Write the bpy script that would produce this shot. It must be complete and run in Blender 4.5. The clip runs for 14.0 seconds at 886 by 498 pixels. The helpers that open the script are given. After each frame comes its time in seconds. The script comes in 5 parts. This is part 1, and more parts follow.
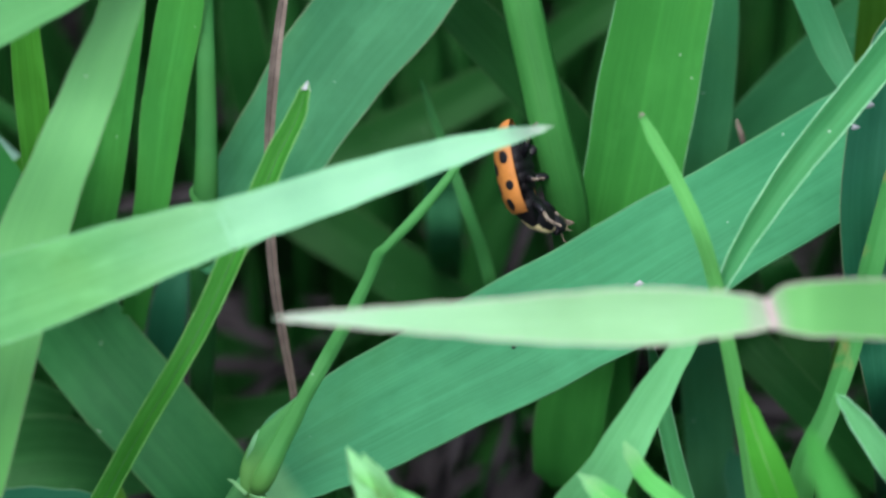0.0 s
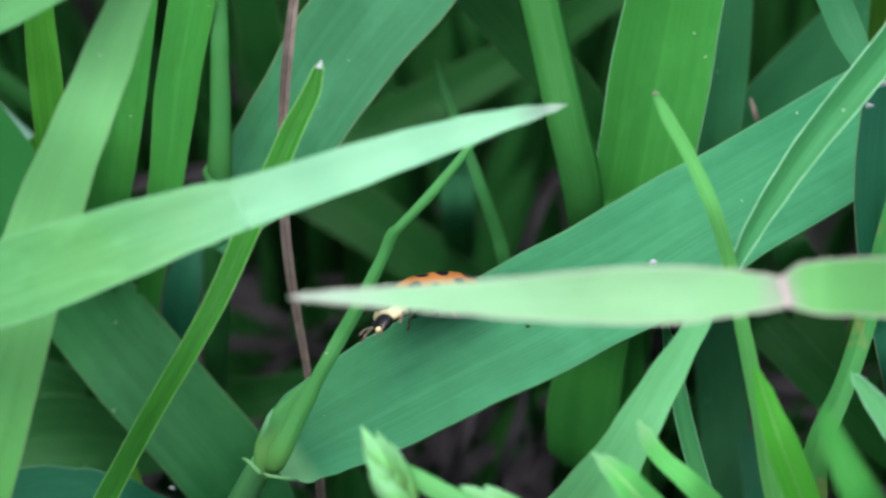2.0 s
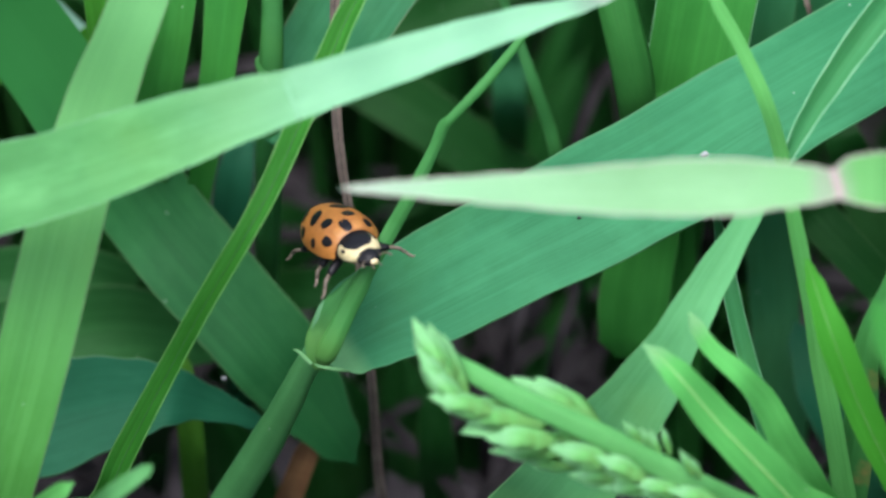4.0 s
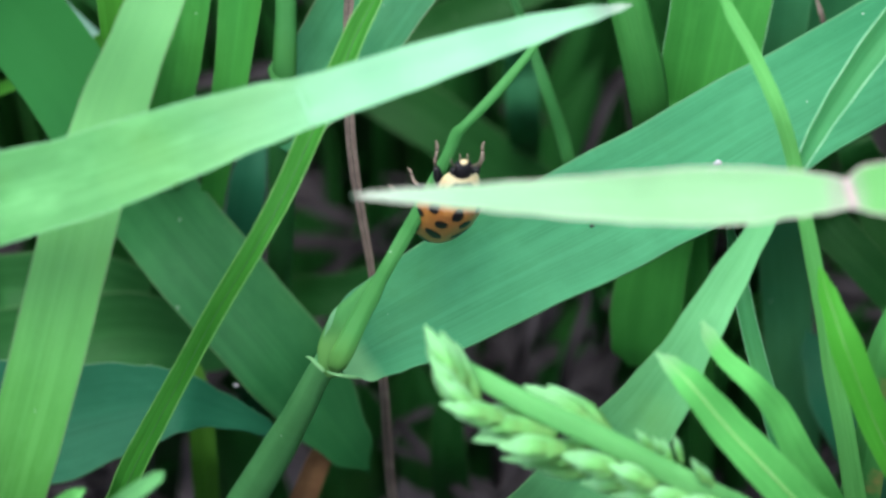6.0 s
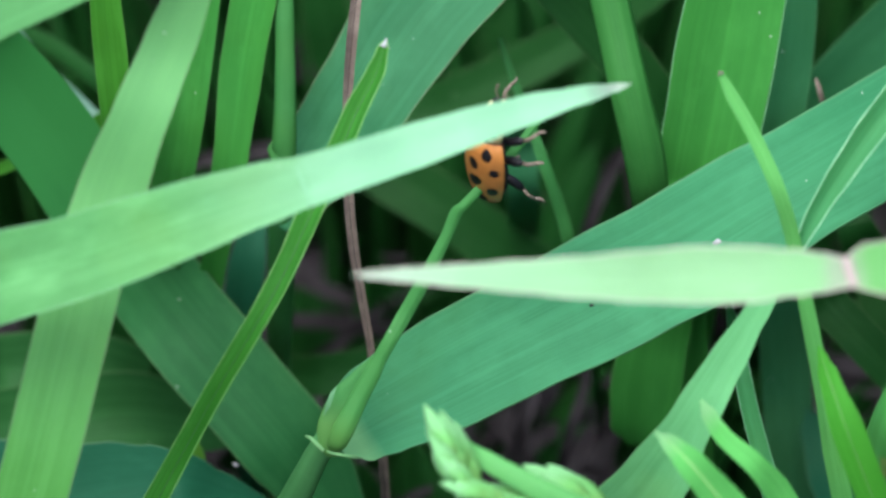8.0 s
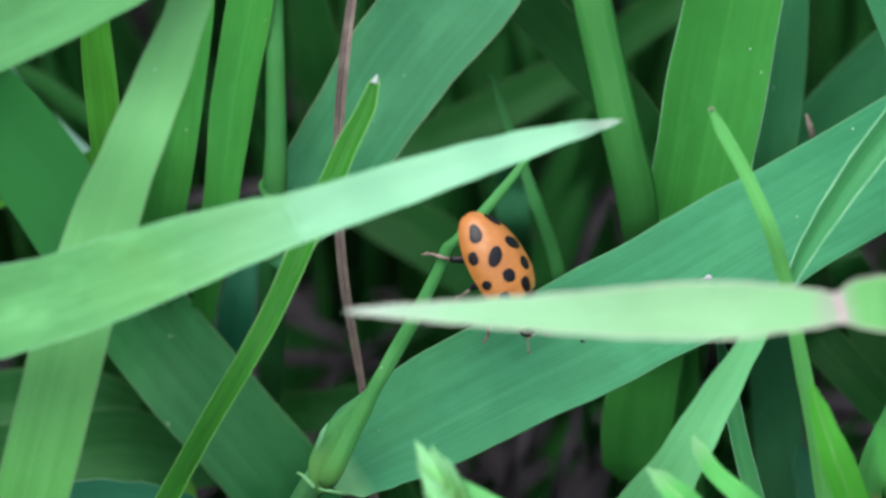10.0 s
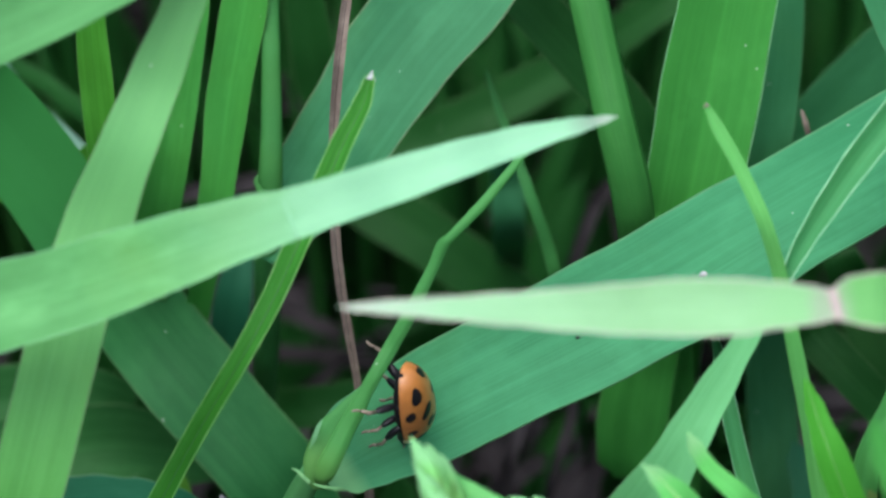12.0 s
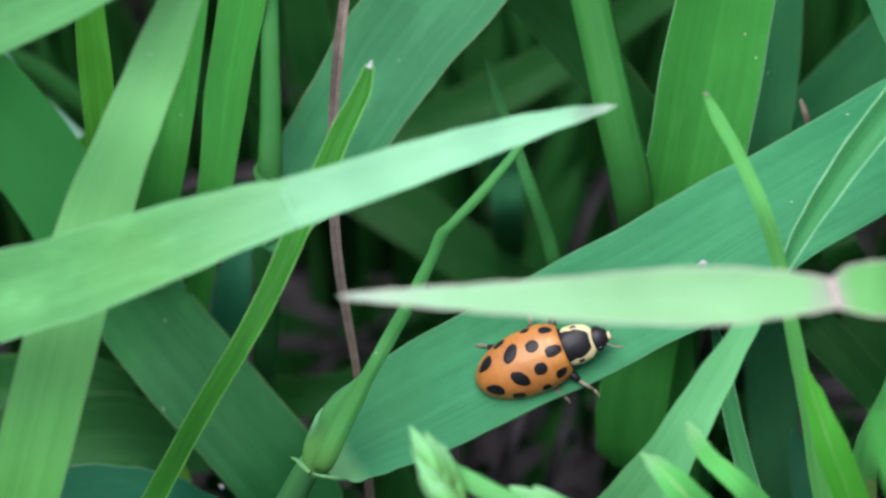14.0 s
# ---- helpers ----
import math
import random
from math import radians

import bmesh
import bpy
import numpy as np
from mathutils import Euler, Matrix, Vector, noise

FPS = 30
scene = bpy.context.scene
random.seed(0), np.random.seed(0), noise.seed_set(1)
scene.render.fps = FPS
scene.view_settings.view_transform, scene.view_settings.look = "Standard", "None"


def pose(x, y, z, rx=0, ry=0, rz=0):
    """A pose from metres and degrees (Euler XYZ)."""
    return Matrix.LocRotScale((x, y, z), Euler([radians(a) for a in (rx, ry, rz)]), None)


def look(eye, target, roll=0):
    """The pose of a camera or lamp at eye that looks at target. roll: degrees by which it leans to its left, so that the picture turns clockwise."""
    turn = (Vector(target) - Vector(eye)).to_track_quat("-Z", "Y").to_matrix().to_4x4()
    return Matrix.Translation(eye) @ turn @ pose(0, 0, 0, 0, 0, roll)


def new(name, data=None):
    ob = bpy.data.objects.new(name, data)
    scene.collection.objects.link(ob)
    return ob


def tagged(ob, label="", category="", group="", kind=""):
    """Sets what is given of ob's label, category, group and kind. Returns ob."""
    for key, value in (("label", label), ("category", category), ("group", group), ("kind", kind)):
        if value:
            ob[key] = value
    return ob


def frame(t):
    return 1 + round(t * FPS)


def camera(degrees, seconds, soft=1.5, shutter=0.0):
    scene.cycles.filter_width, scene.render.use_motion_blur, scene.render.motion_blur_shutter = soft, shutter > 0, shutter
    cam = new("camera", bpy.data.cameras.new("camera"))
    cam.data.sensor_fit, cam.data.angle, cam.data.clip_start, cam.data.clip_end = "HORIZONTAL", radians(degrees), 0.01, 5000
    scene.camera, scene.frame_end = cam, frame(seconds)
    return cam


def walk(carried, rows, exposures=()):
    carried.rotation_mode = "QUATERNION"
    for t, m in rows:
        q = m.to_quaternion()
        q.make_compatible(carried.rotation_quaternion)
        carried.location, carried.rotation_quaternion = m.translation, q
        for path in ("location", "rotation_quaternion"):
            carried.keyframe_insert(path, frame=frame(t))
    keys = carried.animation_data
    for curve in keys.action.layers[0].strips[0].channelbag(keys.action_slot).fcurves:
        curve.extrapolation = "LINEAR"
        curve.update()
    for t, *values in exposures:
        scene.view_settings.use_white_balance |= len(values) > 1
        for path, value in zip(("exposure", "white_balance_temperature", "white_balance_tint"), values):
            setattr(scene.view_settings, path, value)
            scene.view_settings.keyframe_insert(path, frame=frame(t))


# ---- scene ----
# A ladybird climbing among grass, seen from a hand's width away. All tables are in millimetres.
MM = 0.001
EYE = Vector((0.0000, 0.0000, 0.1470))
cam = camera(12.0, 14.0, soft=2.6)
cam.data.dof.use_dof = True
cam.data.dof.focus_distance = 0.186
cam.data.dof.aperture_fstop = 56.0
# seconds, turn to the left, turn upward, lean
ROWS = [
    (0.0, -0.864, 0.288, -0.16),
    (0.5, -0.879, 0.113, -0.22),
    (1.0, -0.885, 0.015, -0.18),
    (1.5, -0.810, 0.000, -0.21),
    (2.0, -0.674, 0.001, -0.21),
    (2.2, -0.659, -0.053, -0.19),
    (2.3, -0.659, -0.122, -0.19),
    (2.4, -0.651, -0.375, -0.19),
    (2.5, -0.625, -0.748, -0.16),
    (2.6, -0.613, -1.105, -0.19),
    (2.7, -0.605, -1.312, -0.19),
    (2.8, -0.590, -1.428, -0.19),
    (2.9, -0.566, -1.527, -0.19),
    (3.0, -0.544, -1.550, -0.21),
    (3.2, -0.444, -1.520, -0.19),
    (3.4, -0.259, -1.504, -0.11),
    (3.5, -0.125, -1.476, -0.11),
    (3.7, -0.021, -1.474, -0.11),
    (6.0, 0.203, -1.370, 0.09),
    (6.5, 0.288, -1.038, 0.04),
    (7.0, 0.216, -0.717, 0.05),
    (7.5, 0.176, -0.519, 0.10),
    (8.0, 0.196, -0.293, 0.06),
    (8.5, 0.176, 0.227, -0.01),
    (11.0, 0.030, 0.187, -0.01),
    (11.5, 0.050, 0.192, -0.00),
    (12.0, 0.009, 0.148, 0.03),
    (12.5, 0.035, 0.084, 0.00),
    (13.0, 0.012, 0.016, -0.02),
    (13.5, 0.011, 0.015, -0.04),
    (14.0, 0.000, 0.000, 0.00),
]
walk(cam, [(t, pose(*EYE, 55, 0, 0) @ pose(0, 0, 0, up, left, lean)) for t, left, up, lean in ROWS], [(0.0, 1.01), (3.5, 1.02), (6.0, 1.27), (7.2, 1.26), (8.0, 1.16), (8.7, 1.03), (11.0, 1.0), (14.0, 1.0)])

# ---- daylight: soft bright sky, thin cloud before the sun ----
world = bpy.data.worlds.new("sky")
scene.world = world
world.use_nodes = True
wn = world.node_tree.nodes
sky = wn.new("ShaderNodeTexSky")
sky.sky_type, sky.sun_disc = "NISHITA", False
sky.sun_elevation, sky.sun_rotation = radians(68), radians(200)
sky.air_density, sky.dust_density = 1.0, 3.0
wn["Background"].inputs["Strength"].default_value = 0.12
world.node_tree.links.new(sky.outputs["Color"], wn["Background"].inputs["Color"])
sun = new("sun", bpy.data.lights.new("sun", "SUN"))
sun.data.energy, sun.data.angle, sun.data.color = 2.4, radians(60), (0.985, 0.99, 1.0)
sun.matrix_world = look((-0.18, -0.2, 1.0), (0, 0.15, 0))


# ---- materials ----
def nodes_of(name):
    m = bpy.data.materials.new(name)
    m.use_nodes = True
    nt = m.node_tree
    return m, nt, nt.nodes["Principled BSDF"], nt.nodes["Material Output"]


def math_node(nt, op, a, b=0.0, clamp=False):
    n = nt.nodes.new("ShaderNodeMath")
    n.operation, n.use_clamp = op, clamp
    for k, v in enumerate((a, b)):
        if isinstance(v, (int, float)):
            n.inputs[k].default_value = v
        else:
            nt.links.new(v, n.inputs[k])
    return n.outputs[0]


def mix_node(nt, fac, a, b):
    n = nt.nodes.new("ShaderNodeMix")
    n.data_type = "RGBA"
    for k, v in ((0, fac), (6, a), (7, b)):
        if isinstance(v, (int, float)):
            n.inputs[k].default_value = v
        elif isinstance(v, tuple):
            n.inputs[k].default_value = (*v, 1)
        else:
            nt.links.new(v, n.inputs[k])
    return n.outputs[2]


def noise_node(nt, vec, scale, detail=3.0, rough=0.55):
    n = nt.nodes.new("ShaderNodeTexNoise")
    n.inputs["Scale"].default_value, n.inputs["Detail"].default_value, n.inputs["Roughness"].default_value = scale, detail, rough
    nt.links.new(vec, n.inputs["Vector"])
    return n.outputs["Fac"]


def step_node(nt, v, lo, hi):
    n = nt.nodes.new("ShaderNodeMapRange")
    n.inputs["From Min"].default_value, n.inputs["From Max"].default_value = lo, hi
    nt.links.new(v, n.inputs["Value"])
    return n.outputs["Result"]


def leaf_material(name, deep, light, veins=34.0, gloss=0.5, thin=0.3, stain=None, spots=0.6, ribs=0.1, fade=(), margin=(0.24, 0.38, 0.18), mottle=0.28):
    """Grass: parallel veins across the width, blotches along it, dust specks, light passing through."""
    m, nt, bsdf, out = nodes_of(name)
    uv = nt.nodes.new("ShaderNodeUVMap")
    sep = nt.nodes.new("ShaderNodeSeparateXYZ")
    nt.links.new(uv.outputs[0], sep.inputs[0])
    u, v = sep.outputs[0], sep.outputs[1]
    info = nt.nodes.new("ShaderNodeObjectInfo")
    com = nt.nodes.new("ShaderNodeCombineXYZ")
    nt.links.new(math_node(nt, "MULTIPLY", u, veins), com.inputs[0])
    nt.links.new(math_node(nt, "MULTIPLY", v, 0.09), com.inputs[1])
    nt.links.new(math_node(nt, "MULTIPLY", info.outputs["Random"], 40.0), com.inputs[2])
    vein = noise_node(nt, com.outputs[0], 1.0, 4.0, 0.7)
    wave = math_node(nt, "SINE", math_node(nt, "MULTIPLY", u, veins * 6.283))
    obj = nt.nodes.new("ShaderNodeTexCoord").outputs["Object"]
    blotch = noise_node(nt, obj, 170.0, 4.0)
    fine = noise_node(nt, obj, 2600.0, 3.0)
    col = mix_node(nt, step_node(nt, vein, 0.25, 0.75), deep, light)
    dark = tuple(c * 0.62 for c in deep)
    groove = math_node(nt, "MULTIPLY", step_node(nt, wave, 0.35, 0.95), step_node(nt, vein, 0.35, 0.6))
    col = mix_node(nt, math_node(nt, "MULTIPLY", groove, 0.17), col, dark)
    col = mix_node(nt, math_node(nt, "MULTIPLY", step_node(nt, blotch, 0.5, 0.75), 0.35), col, dark)
    yellow = (light[0] * 1.6 + 0.01, light[1] * 1.1, light[2] * 0.6)
    col = mix_node(nt, math_node(nt, "MULTIPLY", step_node(nt, noise_node(nt, obj, 90.0, 3.0), 0.55, 0.8), 0.4), col, yellow)
    col = mix_node(nt, math_node(nt, "MULTIPLY", step_node(nt, fine, 0.45, 0.8), 0.2), col, light)
    com2 = nt.nodes.new("ShaderNodeCombineXYZ")
    nt.links.new(math_node(nt, "MULTIPLY", u, 2.2), com2.inputs[0])
    nt.links.new(math_node(nt, "MULTIPLY", v, 0.22), com2.inputs[1])
    nt.links.new(math_node(nt, "MULTIPLY", info.outputs["Random"], 70.0), com2.inputs[2])
    bloom = noise_node(nt, com2.outputs[0], 1.0, 5.0, 0.62)
    col = mix_node(nt, math_node(nt, "MULTIPLY", step_node(nt, bloom, 0.52, 0.72), mottle), col, tuple(min(1.0, c * 1.5 + 0.018) for c in light))
    col = mix_node(nt, math_node(nt, "MULTIPLY", step_node(nt, bloom, 0.46, 0.30), 0.2), col, dark)
    com3 = nt.nodes.new("ShaderNodeCombineXYZ")
    nt.links.new(math_node(nt, "MULTIPLY", u, veins * 0.42), com3.inputs[0])
    nt.links.new(math_node(nt, "MULTIPLY", v, 0.02), com3.inputs[1])
    nt.links.new(math_node(nt, "MULTIPLY", info.outputs["Random"], 23.0), com3.inputs[2])
    col = mix_node(nt, math_node(nt, "MULTIPLY", step_node(nt, noise_node(nt, com3.outputs[0], 1.0, 2.0), 0.52, 0.68), 0.22), col, tuple(min(1.0, c * 1.3 + 0.008) for c in light))
    off = math_node(nt, "ABSOLUTE", math_node(nt, "SUBTRACT", u, 0.5))
    rib = step_node(nt, off, 0.035, 0.012)
    col = mix_node(nt, math_node(nt, "MULTIPLY", rib, ribs), col, tuple(min(1, c * 1.5) for c in light))
    edge = step_node(nt, off, 0.475, 0.5)
    col = mix_node(nt, math_node(nt, "MULTIPLY", edge, 0.3), col, margin)
    if stain:
        col = mix_node(nt, math_node(nt, "MULTIPLY", step_node(nt, noise_node(nt, obj, 330.0, 4.0), 0.5, 0.6), 0.6), col, stain)
    for start, end, share, tint in fade:
        col = mix_node(nt, math_node(nt, "MULTIPLY", step_node(nt, math_node(nt, "ADD", v, math_node(nt, "MULTIPLY", bloom, (end - start) * 0.5)), start, end), share), col, tint)
    vor = nt.nodes.new("ShaderNodeTexVoronoi")
    vor.inputs["Scale"].default_value = 760.0
    nt.links.new(obj, vor.inputs["Vector"])
    cell = nt.nodes.new("ShaderNodeSeparateColor")
    nt.links.new(vor.outputs["Color"], cell.inputs[0])
    speck = math_node(nt, "MULTIPLY", step_node(nt, vor.outputs["Distance"], 0.052, 0.024), step_node(nt, cell.outputs[0], 0.36, 0.38))
    col = mix_node(nt, math_node(nt, "MULTIPLY", speck, spots), col, (0.72, 0.78, 0.7))
    nt.links.new(col, bsdf.inputs["Base Color"])
    rough = math_node(nt, "ADD", math_node(nt, "MULTIPLY", vein, 0.25), gloss - 0.1)
    nt.links.new(rough, bsdf.inputs["Roughness"])
    bsdf.inputs["Specular IOR Level"].default_value = 0.15
    bump = nt.nodes.new("ShaderNodeBump")
    bump.inputs["Strength"].default_value, bump.inputs["Distance"].default_value = 0.4, 0.00004
    nt.links.new(math_node(nt, "ADD", math_node(nt, "MULTIPLY", wave, 0.06), vein), bump.inputs["Height"])
    nt.links.new(bump.outputs[0], bsdf.inputs["Normal"])
    glow = nt.nodes.new("ShaderNodeBsdfTranslucent")
    nt.links.new(mix_node(nt, 0.5, col, yellow), glow.inputs["Color"])
    mixer = nt.nodes.new("ShaderNodeMixShader")
    mixer.inputs[0].default_value = thin
    nt.links.new(bsdf.outputs[0], mixer.inputs[1])
    nt.links.new(glow.outputs[0], mixer.inputs[2])
    nt.links.new(mixer.outputs[0], out.inputs["Surface"])
    return m


def plain_material(name, a, b, scale, rough=0.5, bump_depth=0.00003, coat=0.0, spec=0.5):
    m, nt, bsdf, out = nodes_of(name)
    obj = nt.nodes.new("ShaderNodeTexCoord").outputs["Object"]
    n1, n2 = noise_node(nt, obj, scale, 4.0), noise_node(nt, obj, scale * 7, 3.0)
    col = mix_node(nt, step_node(nt, n1, 0.35, 0.65), a, b)
    col = mix_node(nt, math_node(nt, "MULTIPLY", step_node(nt, n2, 0.4, 0.8), 0.4), col, tuple(c * 0.6 for c in a))
    nt.links.new(col, bsdf.inputs["Base Color"])
    nt.links.new(math_node(nt, "ADD", math_node(nt, "MULTIPLY", n2, 0.15), rough - 0.07), bsdf.inputs["Roughness"])
    bsdf.inputs["Coat Weight"].default_value = coat
    bsdf.inputs["Coat Roughness"].default_value = 0.2
    bsdf.inputs["Specular IOR Level"].default_value = spec
    bump = nt.nodes.new("ShaderNodeBump")
    bump.inputs["Strength"].default_value, bump.inputs["Distance"].default_value = 0.5, bump_depth
    nt.links.new(n2, bump.inputs["Height"])
    nt.links.new(bump.outputs[0], bsdf.inputs["Normal"])
    return m


# Mint fades past the crease paint in sky sheen; the pinkish tip is real.
PALE = leaf_material("grass_pale", (0.072, 0.288, 0.082), (0.138, 0.41, 0.148), 26, fade=((-18.5, -11.0, 0.45, (0.33, 0.66, 0.45)), (-14.7, -14.2, 0.25, (0.31, 0.63, 0.42)), (-13.0, -5.0, 0.3, (0.34, 0.65, 0.46)), (-2.2, -0.2, 0.6, (0.36, 0.33, 0.33))), mottle=0.5)
PALEW = leaf_material("grass_whitish", (0.205, 0.452, 0.212), (0.285, 0.54, 0.288), 22, fade=((-10.0, -3.0, 0.4, (0.36, 0.64, 0.42)), (-15.6, -17.4, 0.7, (0.23, 0.51, 0.23)), (-17.8, -18.4, 0.6, (0.34, 0.35, 0.30)), (-19.0, -19.9, 0.95, (0.125, 0.40, 0.115)), (-3.5, -0.3, 0.6, (0.48, 0.56, 0.5))))
# The second fade brightens the top in colour, where the bend turns it dark.
PALEC = leaf_material("grass_upright", (0.066, 0.305, 0.052), (0.125, 0.425, 0.096), 24, fade=((-28.0, -12.0, 0.6, (0.15, 0.40, 0.17)), (-12.0, -5.0, 0.2, (0.20, 0.52, 0.19))))
PALE2 = leaf_material("grass_light", (0.08, 0.30, 0.092), (0.13, 0.39, 0.14), 24)
MIDPALE = leaf_material("grass_soft", (0.092, 0.35, 0.130), (0.132, 0.43, 0.175), 26)
BLUE = leaf_material("grass_bluish", (0.022, 0.185, 0.074), (0.051, 0.280, 0.122), 30, fade=((-41.7, -42.4, 0.5, (0.26, 0.58, 0.24)),))
YOUNG = leaf_material("grass_young", (0.043, 0.22, 0.052), (0.076, 0.30, 0.082), 14, fade=((-13.6, -16.5, 0.75, (0.068, 0.285, 0.07)), (-17.6, -19.0, 0.6, (0.14, 0.35, 0.08))))
BLUEDEEP = leaf_material("grass_bluish_deep", (0.022, 0.150, 0.060), (0.044, 0.215, 0.092), 40)
LUSH = leaf_material("grass_lush", (0.040, 0.27, 0.020), (0.070, 0.36, 0.036), 22)
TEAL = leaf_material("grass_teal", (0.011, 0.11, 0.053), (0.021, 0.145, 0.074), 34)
CYAN = leaf_material("grass_cyan", (0.12, 0.27, 0.20), (0.20, 0.38, 0.30), 16)
MIDBLUE = leaf_material("grass_deep", (0.022, 0.15, 0.055), (0.036, 0.19, 0.075), 34)
# Base tone darkened for the shadow low down; the fade lightens the upper end.
GRASS = leaf_material("grass_shaded_low", (0.0115, 0.098, 0.027), (0.024, 0.144, 0.043), 32, fade=((-17.0, -27.0, 0.8, (0.034, 0.225, 0.05)),))
MID = leaf_material("grass_mid", (0.028, 0.16, 0.04), (0.045, 0.22, 0.06), 30)
VIVID = leaf_material("grass_vivid", (0.030, 0.180, 0.014), (0.056, 0.255, 0.026), 22)
VIVIDD = leaf_material("grass_folded", (0.015, 0.128, 0.011), (0.052, 0.268, 0.034), 9)
VIVIDB = leaf_material("grass_fresh", (0.031, 0.215, 0.034), (0.052, 0.290, 0.050), 36)
BRIGHT = leaf_material("grass_bright", (0.075, 0.34, 0.075), (0.13, 0.44, 0.12), 20)
BRIGHTD = leaf_material("grass_leafy", (0.034, 0.20, 0.066), (0.052, 0.265, 0.092), 20)
OLIVE = leaf_material("grass_yellowish", (0.045, 0.17, 0.015), (0.07, 0.23, 0.025), 24)
STEM = leaf_material("grass_stem", (0.025, 0.155, 0.03), (0.046, 0.215, 0.045), 18)
STAIN = leaf_material("grass_stained", (0.040, 0.21, 0.05), (0.06, 0.28, 0.07), 18, stain=(0.40, 0.26, 0.10))
LOBE = leaf_material("grass_lobe", (0.06, 0.28, 0.072), (0.10, 0.36, 0.105), 12, fade=((-2.6, -3.9, 0.6, (0.15, 0.35, 0.085)),))
COLLAR = leaf_material("grass_collar", (0.12, 0.34, 0.13), (0.19, 0.42, 0.18), 12)
MEMBRANE = leaf_material("grass_membrane", (0.11, 0.34, 0.14), (0.18, 0.42, 0.21), 12)
FRESH = leaf_material("grass_new", (0.09, 0.44, 0.095), (0.14, 0.54, 0.135), 20, fade=((-1.2, -0.2, 0.4, (0.4, 0.6, 0.4)),))
STALK = leaf_material("grass_stalk", (0.085, 0.36, 0.09), (0.16, 0.48, 0.16), 9, mottle=0.45)
HUSK = leaf_material("grass_husk", (0.14, 0.50, 0.12), (0.27, 0.69, 0.24), 5, spots=0.15, thin=0.4, fade=((-5.0, -1.0, 0.45, (0.44, 0.82, 0.52)), (-7.0, -9.0, 0.5, (0.14, 0.27, 0.06))), margin=(0.52, 0.86, 0.60), mottle=0.35)
# Dark greens whose colour carries the shade deep inside the tuft.
SHADED = leaf_material("grass_inner_shade", (0.0075, 0.064, 0.011), (0.015, 0.092, 0.018), 26, spots=0.25)
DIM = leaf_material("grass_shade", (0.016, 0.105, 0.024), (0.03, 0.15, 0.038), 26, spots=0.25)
DEAD = plain_material("dry_grass", (0.125, 0.098, 0.084), (0.23, 0.19, 0.16), 900.0, 0.75, 0.00006, spec=0.2)
RUST = plain_material("rusty_leaf", (0.17, 0.085, 0.04), (0.24, 0.13, 0.06), 900.0, 0.75, 0.00006, spec=0.2)
JOINT = plain_material("joint_brown", (0.30, 0.23, 0.22), (0.40, 0.34, 0.32), 1500.0, 0.7, 0.000006)
STEM2 = leaf_material("grass_lower_stem", (0.064, 0.25, 0.080), (0.098, 0.33, 0.112), 18)
WITHER = plain_material("withered_tip", (0.25, 0.27, 0.28), (0.36, 0.38, 0.40), 1500.0, 0.7, 0.000006)
BROWN = plain_material("brown_tip", (0.32, 0.29, 0.22), (0.40, 0.38, 0.28), 1500.0, 0.7, 0.000006)
REDRIM = plain_material("red_margin", (0.13, 0.19, 0.10), (0.17, 0.24, 0.12), 800.0, 0.6, 0.000006)
LIMERIM = plain_material("lime_margin", (0.075, 0.27, 0.04), (0.14, 0.36, 0.09), 900.0, 0.5, 0.00001)
GROOVE = plain_material("dark_groove", (0.016, 0.11, 0.012), (0.03, 0.15, 0.02), 900.0, 0.6, 0.00001)
PINKRIM = plain_material("pink_margin", (0.48, 0.44, 0.40), (0.54, 0.52, 0.44), 800.0, 0.6, 0.000006)
PALERIM = plain_material("pale_margin", (0.14, 0.40, 0.19), (0.22, 0.50, 0.27), 800.0, 0.5, 0.000006)
RIB = plain_material("yellow_rib", (0.24, 0.58, 0.16), (0.32, 0.65, 0.22), 800.0, 0.5, 0.000006)
UNDER = plain_material("underside_black", (0.005, 0.005, 0.006), (0.010, 0.009, 0.011), 900.0, 0.6, 0.00001, spec=0.15)
SOIL = plain_material("soil", (0.036, 0.034, 0.040), (0.088, 0.080, 0.092), 120.0, 0.95, 0.0006, spec=0.1)
nt = SOIL.node_tree
base = nt.nodes["Principled BSDF"].inputs["Base Color"]
earth = base.links[0].from_socket
where = nt.nodes.new("ShaderNodeTexCoord").outputs["Object"]
reach = nt.nodes.new("ShaderNodeVectorMath")
reach.operation = "DISTANCE"
reach.inputs[1].default_value = (0, 0.21, 0)
nt.links.new(where, reach.inputs[0])
turf = mix_node(nt, step_node(nt, noise_node(nt, where, 9.0, 5.0), 0.35, 0.65), (0.02, 0.085, 0.018), (0.05, 0.14, 0.03))
turf = mix_node(nt, math_node(nt, "MULTIPLY", step_node(nt, noise_node(nt, where, 90.0, 4.0), 0.45, 0.75), 0.7), turf, (0.012, 0.03, 0.01))
nt.links.new(mix_node(nt, step_node(nt, reach.outputs["Value"], 0.16, 0.4), earth, turf), base)
# Straw toned nearly black: the shade between the stems is mixed into it.
SHADED_THATCH = plain_material("shaded_thatch", (0.014, 0.0128, 0.0142), (0.042, 0.038, 0.043), 400.0, 0.85, 0.0001, spec=0.1)
ORANGE = plain_material("wing_case_orange", (0.40, 0.148, 0.032), (0.51, 0.198, 0.044), 420.0, 0.45, 0.00002, coat=0.35)
BLACK = plain_material("shell_black", (0.006, 0.006, 0.008), (0.012, 0.011, 0.014), 900.0, 0.42, 0.00001, coat=0.05, spec=0.25)
